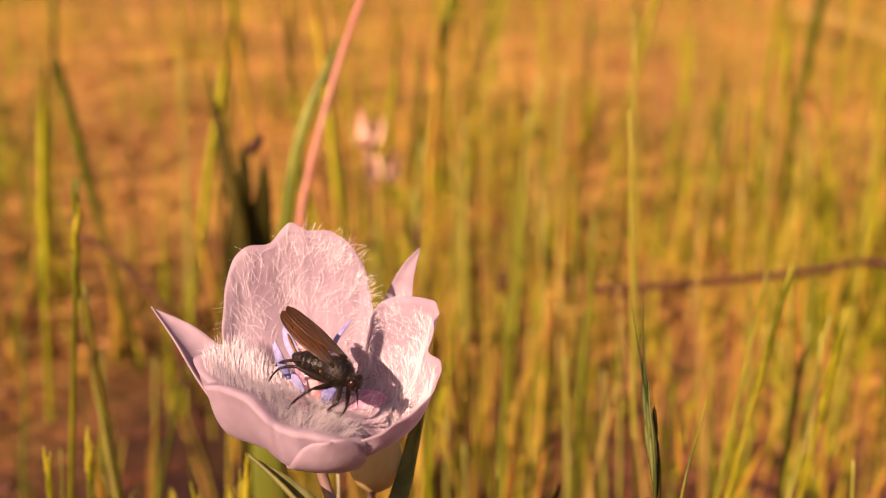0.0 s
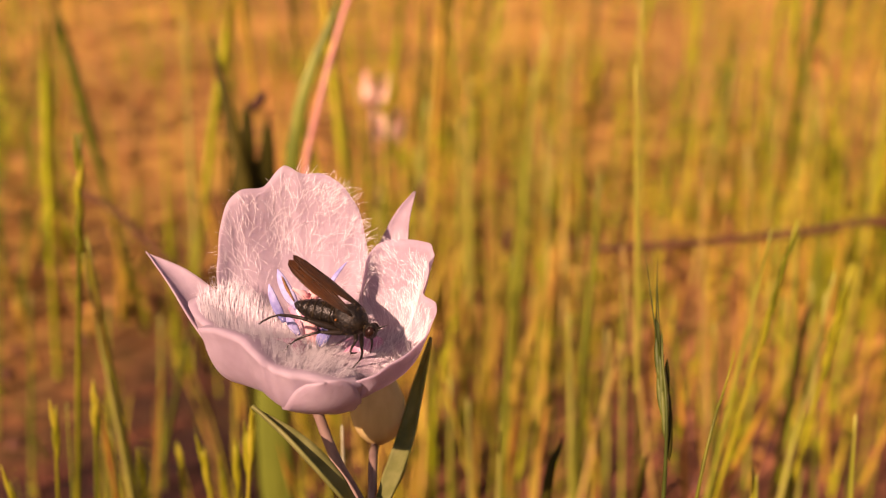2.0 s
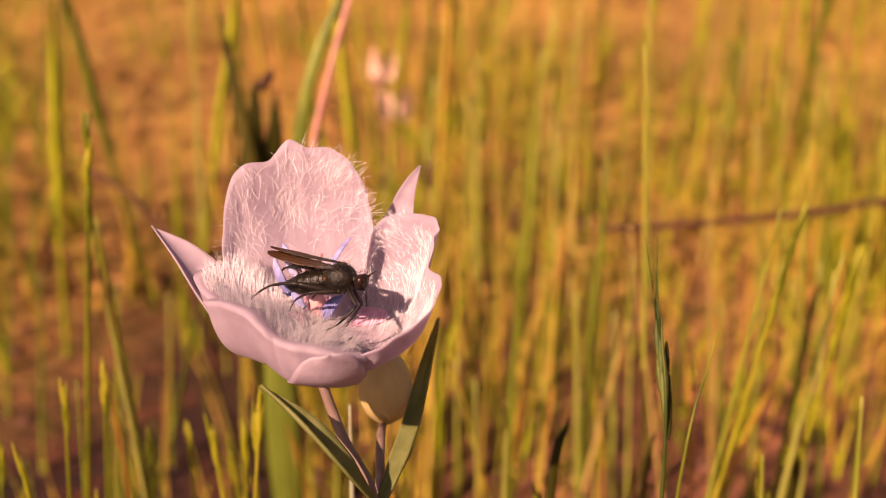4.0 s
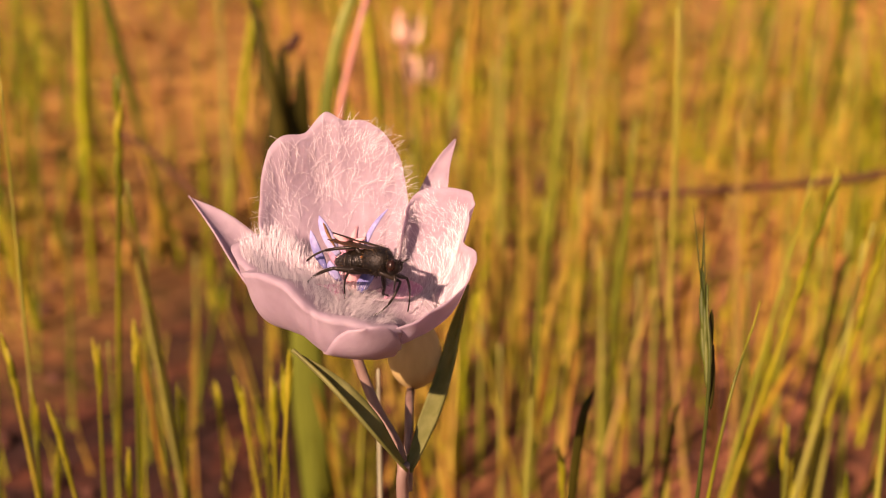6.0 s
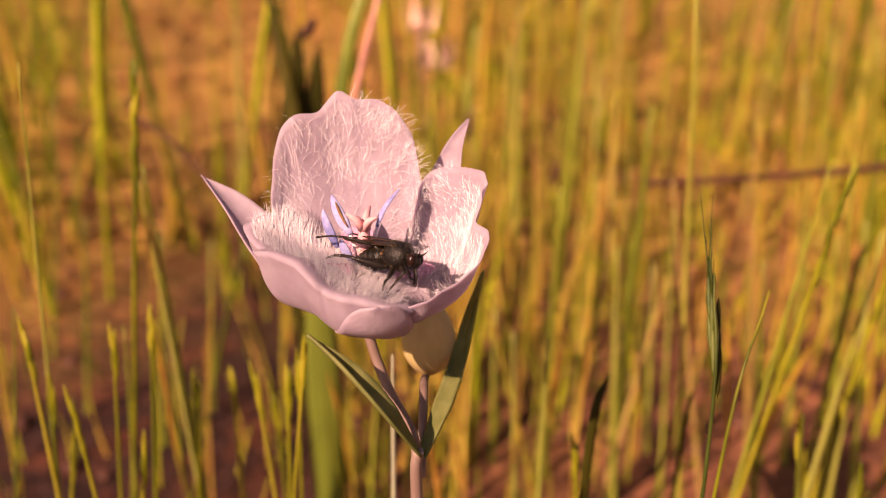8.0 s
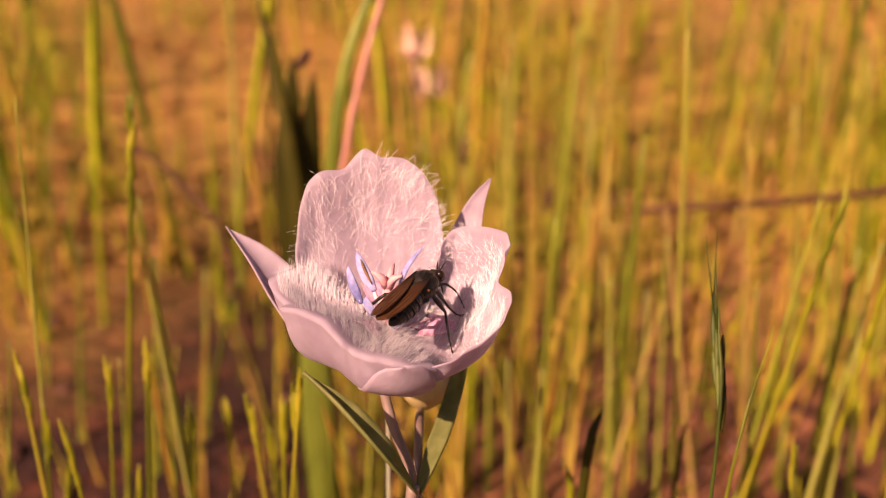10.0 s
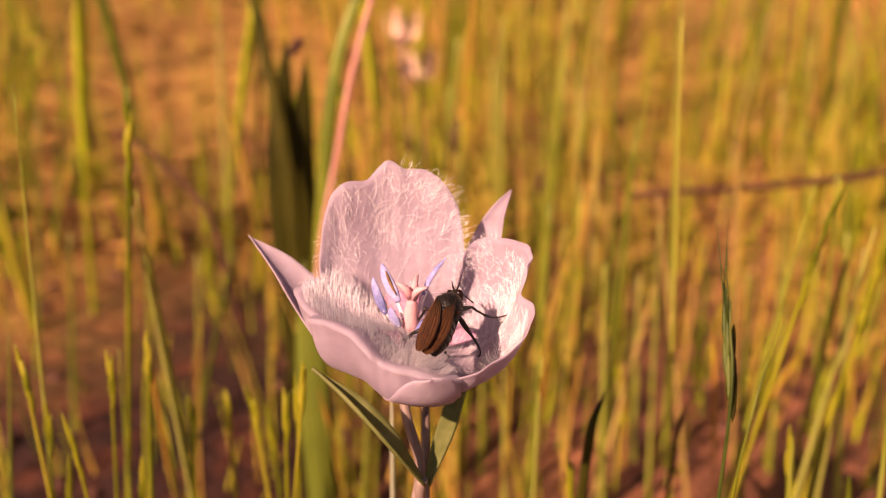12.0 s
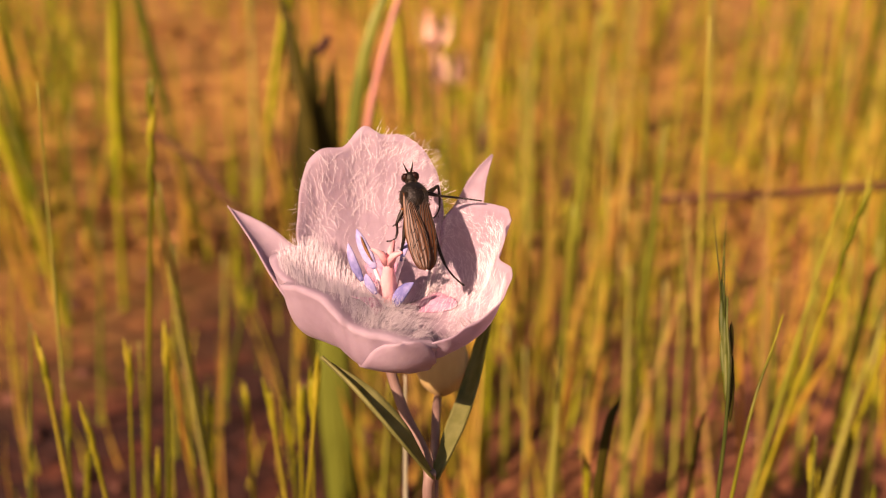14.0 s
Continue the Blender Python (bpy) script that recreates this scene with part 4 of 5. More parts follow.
def build_flower():
    plant = thing("star_tulip", *BASE, "pale pink hairy star tulip with a bud and two leaves", "flower")
    o = Vector(BASE)
    bm = bmesh.new()
    tube(bm, spline([(0, 0, -0.003), Vector((-0.0040, 0.0840, 0.05)) - o, Vector((-0.0054, 0.0818, 0.1000)) - o, NODE - o], 8), lambda t: 0.00085 - 0.00025 * t, 10)
    part("stem", bm, M_STEM, plant)
    # bud on its own stalk
    bud_c = Vector((-0.0045, 0.0960, 0.1137))
    bm = bmesh.new()
    tube(bm, spline([NODE - o + Vector((0.0003, 0.0005, -0.004)), Vector((-0.0048, 0.0880, 0.1108)) - o, Vector((-0.0048, 0.0945, 0.1087)) - o], 8), lambda t: 0.0005, 8)
    part("bud_stalk", bm, M_STEM, plant)

    def bud_side(t, a):
        r = 3.2 * math.sin(math.pi * min(1, max(0.012, t)) ** 0.8) ** 0.72
        r *= 1 + 0.045 * math.cos(3 * a + 0.6)
        return bud_c - o + Vector((r * math.cos(a) - 0.5 * (t - 0.5), r * math.sin(a) + 1.0 * (t - 0.5), 10.4 * (t - 0.5))) * MM
    bm = bmesh.new()
    rings = [[bm.verts.new(bud_side(i / 22, 6.28319 * k / 36)) for k in range(36)] for i in range(23)]
    for u, v in zip(rings, rings[1:]):
        for k in range(36):
            bm.faces.new((u[k], u[(k + 1) % 36], v[(k + 1) % 36], v[k]))
    bm.faces.new(rings[0][::-1])
    bm.faces.new(rings[-1])
    part("bud", bm, M_BUD, plant, "greenish cream closed bud")
    for pts, w, cup, blunt, lab in (
        ([(0, 0, -0.6), (-2.6, -0.9, 4.0), (-5.4, -0.4, 7.8), (-7.9, 0.6, 10.3), (-11.2, 1.8, 13.0)], 1.25, 0.75, 1.9, "folded grey-green leaf"),
        ([(0.4, 0.4, -1.2), (1.8, 3.6, 0.8), (3.3, 7.8, 2.6), (4.6, 12.6, 4.3), (5.7, 14.4, 8.4), (6.9, 13.1, 14.5)], 1.05, 0.4, 2.2, "upright grey-green leaf behind the bud"),
        ([(0.6, 1.6, -0.8), (3.4, 12.4, -0.6), (4.8, 19.0, 4.2)], 1.0, 0.6, 1.7, "small yellowish leaf"),
    ):
        sheet("leaf", ribbon(pts, w, cup, blunt), 28, 8, M_LEAF, plant, 0.0003, lab, NODE - o)
    # the flower's stalk turns about the node; the flower head moves with it
    off = HEART - PIVOT
    bm = bmesh.new()
    tube(bm, spline([Vector((0, 0.0004, -0.003)), Vector((-0.0007, 0.0012, 0.0010)), Vector((-0.0038, 0.0038, 0.0050)), Vector((-0.0064, 0.0062, 0.0105)),
                     HEART - NODE + Vector((0, 0, -0.0008))], 8), lambda t: 0.00056, 10)
    flower_stalk = part("flower_stalk", bm, M_STEM, plant, "curved pinkish flower stalk")
    flower_stalk.matrix_basis = Matrix.Translation(NODE - BASE)
    bm = bmesh.new()
    egg(bm, off + Vector((0, 0, -0.0002)), (0, 0, 1), 0.0030, 0.0016, None, 8, 12)
    flower = part("flower", bm, M_STEM, plant, "open pale pink hairy flower")
    flower.matrix_basis = Matrix.Translation(PIVOT - BASE)
    for i, p in enumerate(PETALS):
        sheet("petal", lambda s, w, p=p: petal_point(p, s, w), 34, 120, M_PETAL, flower, 0.00012, "", off)
    petal_hairs(PETALS[0], 820, flower, off, 20, (150, -0.98, -0.1), (0.34, 0.95), (1.4, 3.0), (0.12, 0.4), 0.38, -0.3)
    petal_hairs(PETALS[1], 2300, flower, off, 21, (110, -1.0, -0.6), (0.3, 0.93), (0.8, 1.7), (0.2, 0.5), 0.42, -0.2)
    petal_hairs(PETALS[2], 1900, flower, off, 22, (0, 0, 0), (0.04, 0.45), (1.1, 2.3), (0.1, 0.45), 0.32, 0.0, 0.8)
    petal_hairs(PETALS[1], 420, flower, off, 23, (60, 0.6, 0.95), (0.08, 0.6), (1.2, 2.4), (0.2, 0.6), 0.4, 0.0, 0.6)
    petal_hairs(PETALS[2], 450, flower, off, 24, (0, 0, 0), (0.28, 0.47), (1.1, 2.2), (0.3, 0.9), 0.35, 0.0, 0.6, (-0.98, -0.35))
    # pink nectar pads at the foot of the petals
    for p, w0 in ((PETALS[0], -0.1), (PETALS[1], -0.4), (PETALS[2], 0.1)):
        def pad(s, w, p=p, w0=w0):
            q = petal_point(p, (0.16 + 0.26 * s) * (0.5 if p[5] else 1), w0 + 0.3 * w)
            swell = max(0.0, 1 - w * w) * math.sin(math.pi * s) * (1 + 0.5 * noise.noise((s * 7, w * 6, w0)))
            return q + Vector((-q.x * 0.04, -q.y * 0.04, (0.06 + 0.7 * swell) * MM))
        sheet("nectar_pad", pad, 16, 22, M_NECTAR, flower, 0.0001, "magenta-pink nectar pad", off)
    for pts, w, cup, blunt, roll in (
        ([(-1, 0.5, -1.0), (-6.5, 1.0, -0.2), (-11.0, 3.5, 3.8), (-14.9, 6.2, 7.5), (-18.9, 9.0, 9.9)], 3.0, 0.35, 1.6, 0.15),
        ([(1, 0.8, -0.5), (5.5, 7.0, 3.0), (8.3, 10.6, 10.0), (9.2, 11.0, 13.4), (10.3, 11.0, 16.3)], 2.4, 0.3, 1.2, 0.0),
        ([(0, -1, -1.0), (0.8, -5.5, -1.3), (1.6, -9.5, 1.0), (1.9, -11.0, 5.0)], 3.7, 0.2, 8.0, 0.0),
    ):
        sheet("sepal", ribbon(pts, w, cup, blunt, roll), 26, 12, M_PETAL, flower, 0.00012, "", off)
    for foot, tip, w, split in (
        ((-1.7, 0.3, 7.1), (-3.7, 1.5, 11.0), 0.66, True),
        ((-3.0, -0.3, 5.9), (-4.5, 0.5, 9.8), 0.5, False),
        ((-1.5, -1.2, 4.9), (-2.5, -1.0, 7.1), 0.5, False),
        ((0.5, -1.0, 3.5), (2.4, -0.4, 6.0), 0.7, False),
        ((0.9, 1.4, 7.5), (3.2, 4.0, 10.8), 0.28, False),
        ((-0.1, 0.6, 5.2), (0.2, 2.0, 7.2), 0.4, False),
    ):
        anther(flower, foot, tip, w, off, split)
    bm = bmesh.new()
    tube(bm, [Vector((-0.3, 0, z)) * MM + off for z in (2.4, 3.5, 5, 6.8, 8.4)], [0.0007, 0.00095, 0.0010, 0.0007, 0.0004], 9)
    for a in (75, 195, 325):
        d = Vector((math.cos(radians(a)), math.sin(radians(a)), 0))
        c = Vector((-0.3, 0, 0))
        tube(bm, [(c + Vector((0, 0, 7.8)) + d * 0.1) * MM + off, (c + Vector((0, 0, 9.0)) + d * 0.7) * MM + off, (c + Vector((0, 0, 9.7)) + d * 1.8) * MM + off], [0.0005, 0.00042, 0.00015], 6)
    part("pistil", bm, M_PISTIL, flower, "three-lobed pink pistil")
    return plant, flower, flower_stalk


star_tulip, flower, flower_stalk = build_flower()


# ------------------------------------------------------------------ the insect
def wing(parent, s):
    """A long rounded wing with dark veins, hinged at the thorax."""
    def fn(u, v):
        x = 0.4 - 8.3 * u
        w = 1.25 * (0.22 + 0.78 * min(1, u / 0.5) ** 0.8) * max(0.0, 1 - max(0.0, (u - 0.55) / 0.45) ** 3.0) ** 0.5
        ripple = 0.05 * math.sin(14 * v + 3 * u) * u
        return Vector((x, s * (0.8 - 0.55 * u) + v * w * 0.85, 1.35 - 0.25 * u - 0.14 * v * v * w + s * 0.10 - 0.12 * s * v * w + ripple)) * MM
    ob = sheet("wing", fn, 26, 14, M_WING, parent, 0.00003, "smoky brown veined wing")
    over = Vector((0, 0, 0.00003))
    for v0, v1 in ((-0.98, -0.96), (-0.75, -0.9), (-0.5, -0.62), (-0.3, -0.2), (-0.1, 0.2), (0.15, 0.55), (0.4, 0.9)):
        bm = bmesh.new()
        tube(bm, [fn(u / 10 * 0.97, v0 + (v1 - v0) * u / 10) + over for u in range(11)], lambda t: 0.000048 * (1 - 0.6 * t), 4)
        part("vein", bm, M_LEG, ob)
    for u, v0, v1 in ((0.36, -0.45, -0.2), (0.48, -0.1, 0.25), (0.6, -0.2, 0.2), (0.72, -0.6, -0.25), (0.66, 0.25, 0.6), (0.82, -0.2, 0.25)):
        bm = bmesh.new()
        tube(bm, [fn(u + 0.04 * k / 3, v0 + (v1 - v0) * k / 3) + over for k in range(4)], lambda t: 0.00004, 4)
        part("cross_vein", bm, M_LEG, ob)
    return ob


HINGE = Vector((0.4, 0, 1.3)) * MM
THIGHS = (2.2, 2.6, 3.2)
SHINS = (4.6, 4.8, 6.0)


def leg(parent, hip, kind):
    """A thigh with a shin and jointed foot hinged at its knee; both lie along x until they are turned."""
    r = (0.22, 0.23, 0.30)[kind] * MM
    ln, low = THIGHS[kind] * MM, SHINS[kind] * MM
    rng = random.Random(40 + kind)
    bm = bmesh.new()
    tube(bm, [Vector((ln * u, 0, 0)) for u in (-0.06, 0.1, 0.35, 0.65, 0.9, 1.02)], [r * 0.7, r * 1.0, r * 1.25, r * 1.1, r * 0.75, r * 0.55], 8)
    for k in range(14):
        a, u = rng.uniform(0, 6.28), rng.uniform(0.1, 0.9)
        d = Vector((0.5, math.cos(a), math.sin(a))).normalized()
        p = Vector((ln * u, 0, 0)) + d * r
        tube(bm, [p, p + d * 0.00018, p + d * 0.00034], [0.000018, 0.000014, 0.000006], 3)
    ob = part("leg", bm, M_LEG, parent)
    ob.matrix_basis = Matrix.Translation(Vector(hip) * MM)
    bm = bmesh.new()
    tube(bm, [Vector((low * u, 0, z * MM)) for u, z in ((-0.01, 0), (0.15, 0.12), (0.35, 0.16), (0.55, 0.08))], [r * 0.62, r * 0.6, r * 0.58, r * 0.5], 7)
    for k in range(5):
        u0, u1 = 0.55 + 0.09 * k, 0.64 + 0.09 * k
        z0, z1 = 0.08 - 0.10 * k - 0.03 * k * k, 0.08 - 0.10 * (k + 1) - 0.03 * (k + 1) ** 2
        tube(bm, [Vector((low * u0, 0, z0 * MM)), Vector((low * (u0 * 0.3 + u1 * 0.7), 0, (z0 * 0.3 + z1 * 0.7) * MM)), Vector((low * u1, 0, z1 * MM))], [r * 0.3, r * 0.42, r * 0.3], 6)
    for k in range(26):
        a, u = rng.uniform(0, 6.28), rng.uniform(0.05, 0.95)
        d = Vector((0.7, math.cos(a), math.sin(a))).normalized()
        p = Vector((low * u, 0, (0.12 if u < 0.55 else 0.08 - 1.2 * (u - 0.55) - 2.0 * (u - 0.55) ** 2) * MM)) + d * r * 0.35
        tube(bm, [p, p + d * 0.00016, p + d * 0.0003], [0.000016, 0.000012, 0.000006], 3)
    shin = part("shin", bm, M_LEG, ob)
    shin.matrix_basis = Matrix.Translation((ln, 0, 0))
    return ob, shin


def bristles(bm, centre, radii, count, ln, rng, r=0.02):
    c = Vector(centre)
    for _ in range(count):
        d = Vector((rng.gauss(0, 1), rng.gauss(0, 1), rng.gauss(0, 1))).normalized()
        p = c + Vector((d.x * radii[0], d.y * radii[1], d.z * radii[2]))
        q = p + (d + Vector((-0.5, 0, 0.1))).normalized() * ln * rng.uniform(0.6, 1.2)
        tube(bm, [p * MM, p.lerp(q, 0.5) * MM, q * MM], [r * MM, r * MM * 0.8, r * MM * 0.4], 3)


def build_fly():
    rng = random.Random(5)
    fly = thing("dance_fly", 0, 0, 0, "dark bristly fly with smoky brown wings", "fly")
    bm = bmesh.new()
    egg(bm, (0, 0, 0.15 * MM), (1, 0, -0.08), 3.4 * MM, 1.5 * MM, lambda t: math.sqrt(max(0.0, 1 - (2 * t - 1) ** 2)) ** 0.85, 16, 20)
    for y in (-0.5, 0, 0.5):
        tube(bm, spline([Vector((-1.3, y, 1.05)) * MM, Vector((-0.4, y, 1.56 - 0.2 * abs(y))) * MM, Vector((0.7, y, 1.35 - 0.2 * abs(y))) * MM, Vector((1.4, y * 0.8, 0.7)) * MM], 5), lambda t: 0.00012, 5, 0.5)
    egg(bm, (-1.35 * MM, 0, 0.75 * MM), (1, 0, -0.3), 1.1 * MM, 0.65 * MM, None, 8, 10)
    part("thorax", bm, M_THORAX, fly, "dusty grey-black humped thorax")
    bm = bmesh.new()
    bristles(bm, (0, 0, 0.15), (1.6, 1.42, 1.42), 420, 0.40, rng, 0.022)
    part("thorax_bristles", bm, M_BRISTLE, fly, "short golden-brown bristles")
    line = [(-1.1, 0.05, 0.8), (-1.9, -0.05, 1.18), (-2.8, -0.2, 1.26), (-3.7, -0.35, 1.18), (-4.6, -0.45, 0.98), (-5.4, -0.5, 0.68), (-6.1, -0.5, 0.34)]
    bm = bmesh.new()
    rings = []
    for (x0, z0, r0), (x1, z1, r1) in zip(line, line[1:]):
        for u in (0.0, 0.12, 0.5, 0.9):
            rings.append((Vector((x0 + (x1 - x0) * u, 0, z0 + (z1 - z0) * u)) * MM, (r0 + (r1 - r0) * u) * (0.93 if u == 0 else 1.03 if u == 0.9 else 1.0) * MM))
    rings.append((Vector((-6.3, 0, -0.5)) * MM, 0.08 * MM))
    tube(bm, [p for p, r in rings], [r for p, r in rings], 18)
    abdomen = part("abdomen", bm, M_BODY, fly, "glossy dark segmented abdomen")
    for (x0, z0, r0), (x1, z1, r1) in list(zip(line, line[1:]))[:5]:
        bm = bmesh.new()
        tube(bm, [Vector((x0 + (x1 - x0) * u, 0, z0 + (z1 - z0) * u)) * MM for u in (0.8, 0.9, 0.98)], [(r0 + (r1 - r0) * u) * 1.05 * MM for u in (0.8, 0.9, 0.98)], 18)
        part("segment_band", bm, M_BAND, abdomen, "narrow pale golden band")
    bm = bmesh.new()
    bristles(bm, (-3.4, 0, -0.25), (2.4, 1.15, 1.1), 220, 0.38, rng, 0.018)
    part("abdomen_bristles", bm, M_BRISTLE, fly, "short golden-brown bristles")
    bm = bmesh.new()
    egg(bm, (2.2 * MM, 0, -0.25 * MM), (0.2, 0, 1), 1.7 * MM, 0.72 * MM, None, 10, 14)
    tube(bm, [Vector((1.4, 0, 0.1)) * MM, Vector((1.9, 0, -0.1)) * MM], [0.55 * MM, 0.4 * MM], 10)
    bristles(bm, (2.2, 0, 0), (0.7, 0.7, 0.8), 60, 0.35, rng)
    head = part("head", bm, M_THORAX, fly)
    for s in (-1, 1):
        bm = bmesh.new()
        egg(bm, (2.35 * MM, s * 0.48 * MM, -0.12 * MM), (0.1, 0, 1), 1.3 * MM, 0.48 * MM, None, 10, 14)
        part("eye", bm, M_EYE, head, "dark reddish compound eye")
        bm = bmesh.new()
        tube(bm, [Vector((2.8, s * 0.15, 0.2)) * MM, Vector((3.1, s * 0.3, 0.4)) * MM, Vector((3.3, s * 0.38, 0.55)) * MM, Vector((3.7, s * 0.5, 0.8)) * MM], [0.09 * MM, 0.11 * MM, 0.07 * MM, 0.02 * MM], 6)
        part("antenna", bm, M_LEG, head)
    bm = bmesh.new()
    tube(bm, [Vector(p) * MM for p in ((2.4, 0, -0.8), (2.6, 0, -1.6), (2.6, 0, -2.7))], [0.17 * MM, 0.12 * MM, 0.04 * MM], 7)
    part("proboscis", bm, M_LEG, head)
    for s in (-1, 1):
        bm = bmesh.new()
        egg(bm, (-1.0 * MM, s * 1.35 * MM, 0.35 * MM), (0, s, 0.3), 0.4 * MM, 0.15 * MM, None, 6, 8)
        part("haltere", bm, M_HALTERE, fly, "small orange balancer")
    wings = [wing(fly, s) for s in (-1, 1)]
    legs = []
    for s in (-1, 1):
        for kind, hip in enumerate(((1.0, s * 0.6, -0.9), (0.1, s * 0.7, -1.0), (-0.8, s * 0.7, -1.0))):
            legs.append(leg(fly, hip, kind))
    return fly, wings, legs


fly, fly_wings, fly_legs = build_fly()


# ------------------------------------------------------------------ motion
# seconds, lean to the right (degrees), rise (mm)
SWAY = [
    (0, 1.46, -2.19),
    (0.5, 1.08, -1.95),
    (1, 0.65, -1.31),
    (1.5, 1.44, -1.73),
    (2, 1.00, -1.08),
    (2.5, 1.30, -1.23),
    (2.7, 1.29, -1.10),
    (4.8, 0.66, -0.27),
    (5, 0.75, -0.38),
    (5.5, 0.68, -0.34),
    (6, 1.10, -1.12),
    (6.5, 0.00, 0.00),
    (7, 1.87, -1.32),
    (7.5, 1.76, -1.14),
    (8, 0.92, -0.38),
    (8.5, 0.82, -0.37),
    (9, 2.26, -2.37),
    (9.2, 2.71, -2.38),
    (11.3, 2.22, -3.21),
    (11.5, 2.18, -2.95),
    (12, 3.63, -4.48),
    (12.5, 2.64, -3.53),
    (13, 2.05, -1.03),
    (13.5, 1.36, -1.10),
    (14, 1.51, -1.69),
]
# seconds, lean of the bearded grass and of the thin one (degrees)
BREEZE = [
    (0, -0.71, -0.73),
    (0.5, -0.51, -0.48),
    (1, -0.52, -0.50),
    (1.5, 0.16, 0.02),
    (2, -0.19, 0.63),
    (2.5, -0.15, 0.01),
    (5, -0.83, -0.79),
    (5.5, -0.55, -0.68),
    (6, 0.24, -0.01),
    (6.5, 0.09, 0.02),
    (7, 0.23, 0.18),
    (7.5, -0.29, -0.34),
    (8, -0.23, -0.39),
    (8.5, -0.14, -0.24),
    (9, 0.71, 0.48),
    (9.2, 0.02, -0.03),
    (11.5, 1.36, 1.22),
    (12, 0.89, 0.80),
    (12.5, 1.40, 1.18),
    (13, -0.02, -0.30),
    (13.5, -0.24, -0.40),
    (14, -0.21, -0.34),
]
# seconds, place, turn
FLY_PATH = [
    (0, -0.0073, 0.084, 0.1294, 2.5, 5.3, -40),
    (0.5, -0.0084, 0.0841, 0.129, 2.1, 17.2, -47.1),
    (1, -0.0086, 0.0846, 0.1303, 4.2, 10.1, -34.7),
    (1.5, -0.0062, 0.0843, 0.1307, 4.4, 3.4, -15.9),
    (2, -0.0063, 0.084, 0.1298, 1.2, 12, -24.4),
    (2.5, -0.0057, 0.0837, 0.1297, -1.1, 7.3, -17.1),
    (2.7, -0.0055, 0.0839, 0.1299, -1.3, 7.3, -17.3),
    (4.8, -0.0094, 0.086, 0.1317, -16.1, -16.6, -28.4),
    (5, -0.0085, 0.0855, 0.1306, -15.2, -11.4, -35.7),
    (5.5, -0.0092, 0.0858, 0.1311, -17.6, -12.3, -37.2),
    (6, -0.0075, 0.0848, 0.13, -22.4, -11.4, -41.4),
    (6.5, -0.0097, 0.0857, 0.1313, -17.5, -17.7, -26),
    (7, -0.0054, 0.0843, 0.1289, -24.5, -14.6, -41.9),
    (7.5, -0.0055, 0.0842, 0.129, -25, -13.1, -47.2),
    (8, -0.007, 0.0844, 0.1292, -18.7, -14.9, -41.2),
    (8.5, -0.007, 0.0854, 0.1306, -1, 5.3, 20.8),
    (9, -0.0046, 0.0854, 0.129, 7.2, -0.1, 49.3),
    (9.2, -0.0043, 0.0872, 0.1295, -1.4, -11, 56.2),
    (11.3, -0.004, 0.0866, 0.1277, -16.9, -10.2, 57.2),
    (11.5, -0.0045, 0.0866, 0.1277, -23.1, -7.7, 64.7),
    (12, -0.0023, 0.0847, 0.127, -11.9, -13.5, 73),
    (12.5, -0.0031, 0.0864, 0.126, -11.2, 4.1, 83.2),
    (13, -0.0048, 0.0877, 0.1275, -8.9, 9.3, 86.4),
    (13.2, -0.0057, 0.0886, 0.1304, -6.1, -19.6, 96.3),
    (13.5, -0.0064, 0.0898, 0.133, -11.2, -52.1, 106.5),
    (14, -0.0071, 0.091, 0.1354, -12.2, -52.2, 108.1),
]
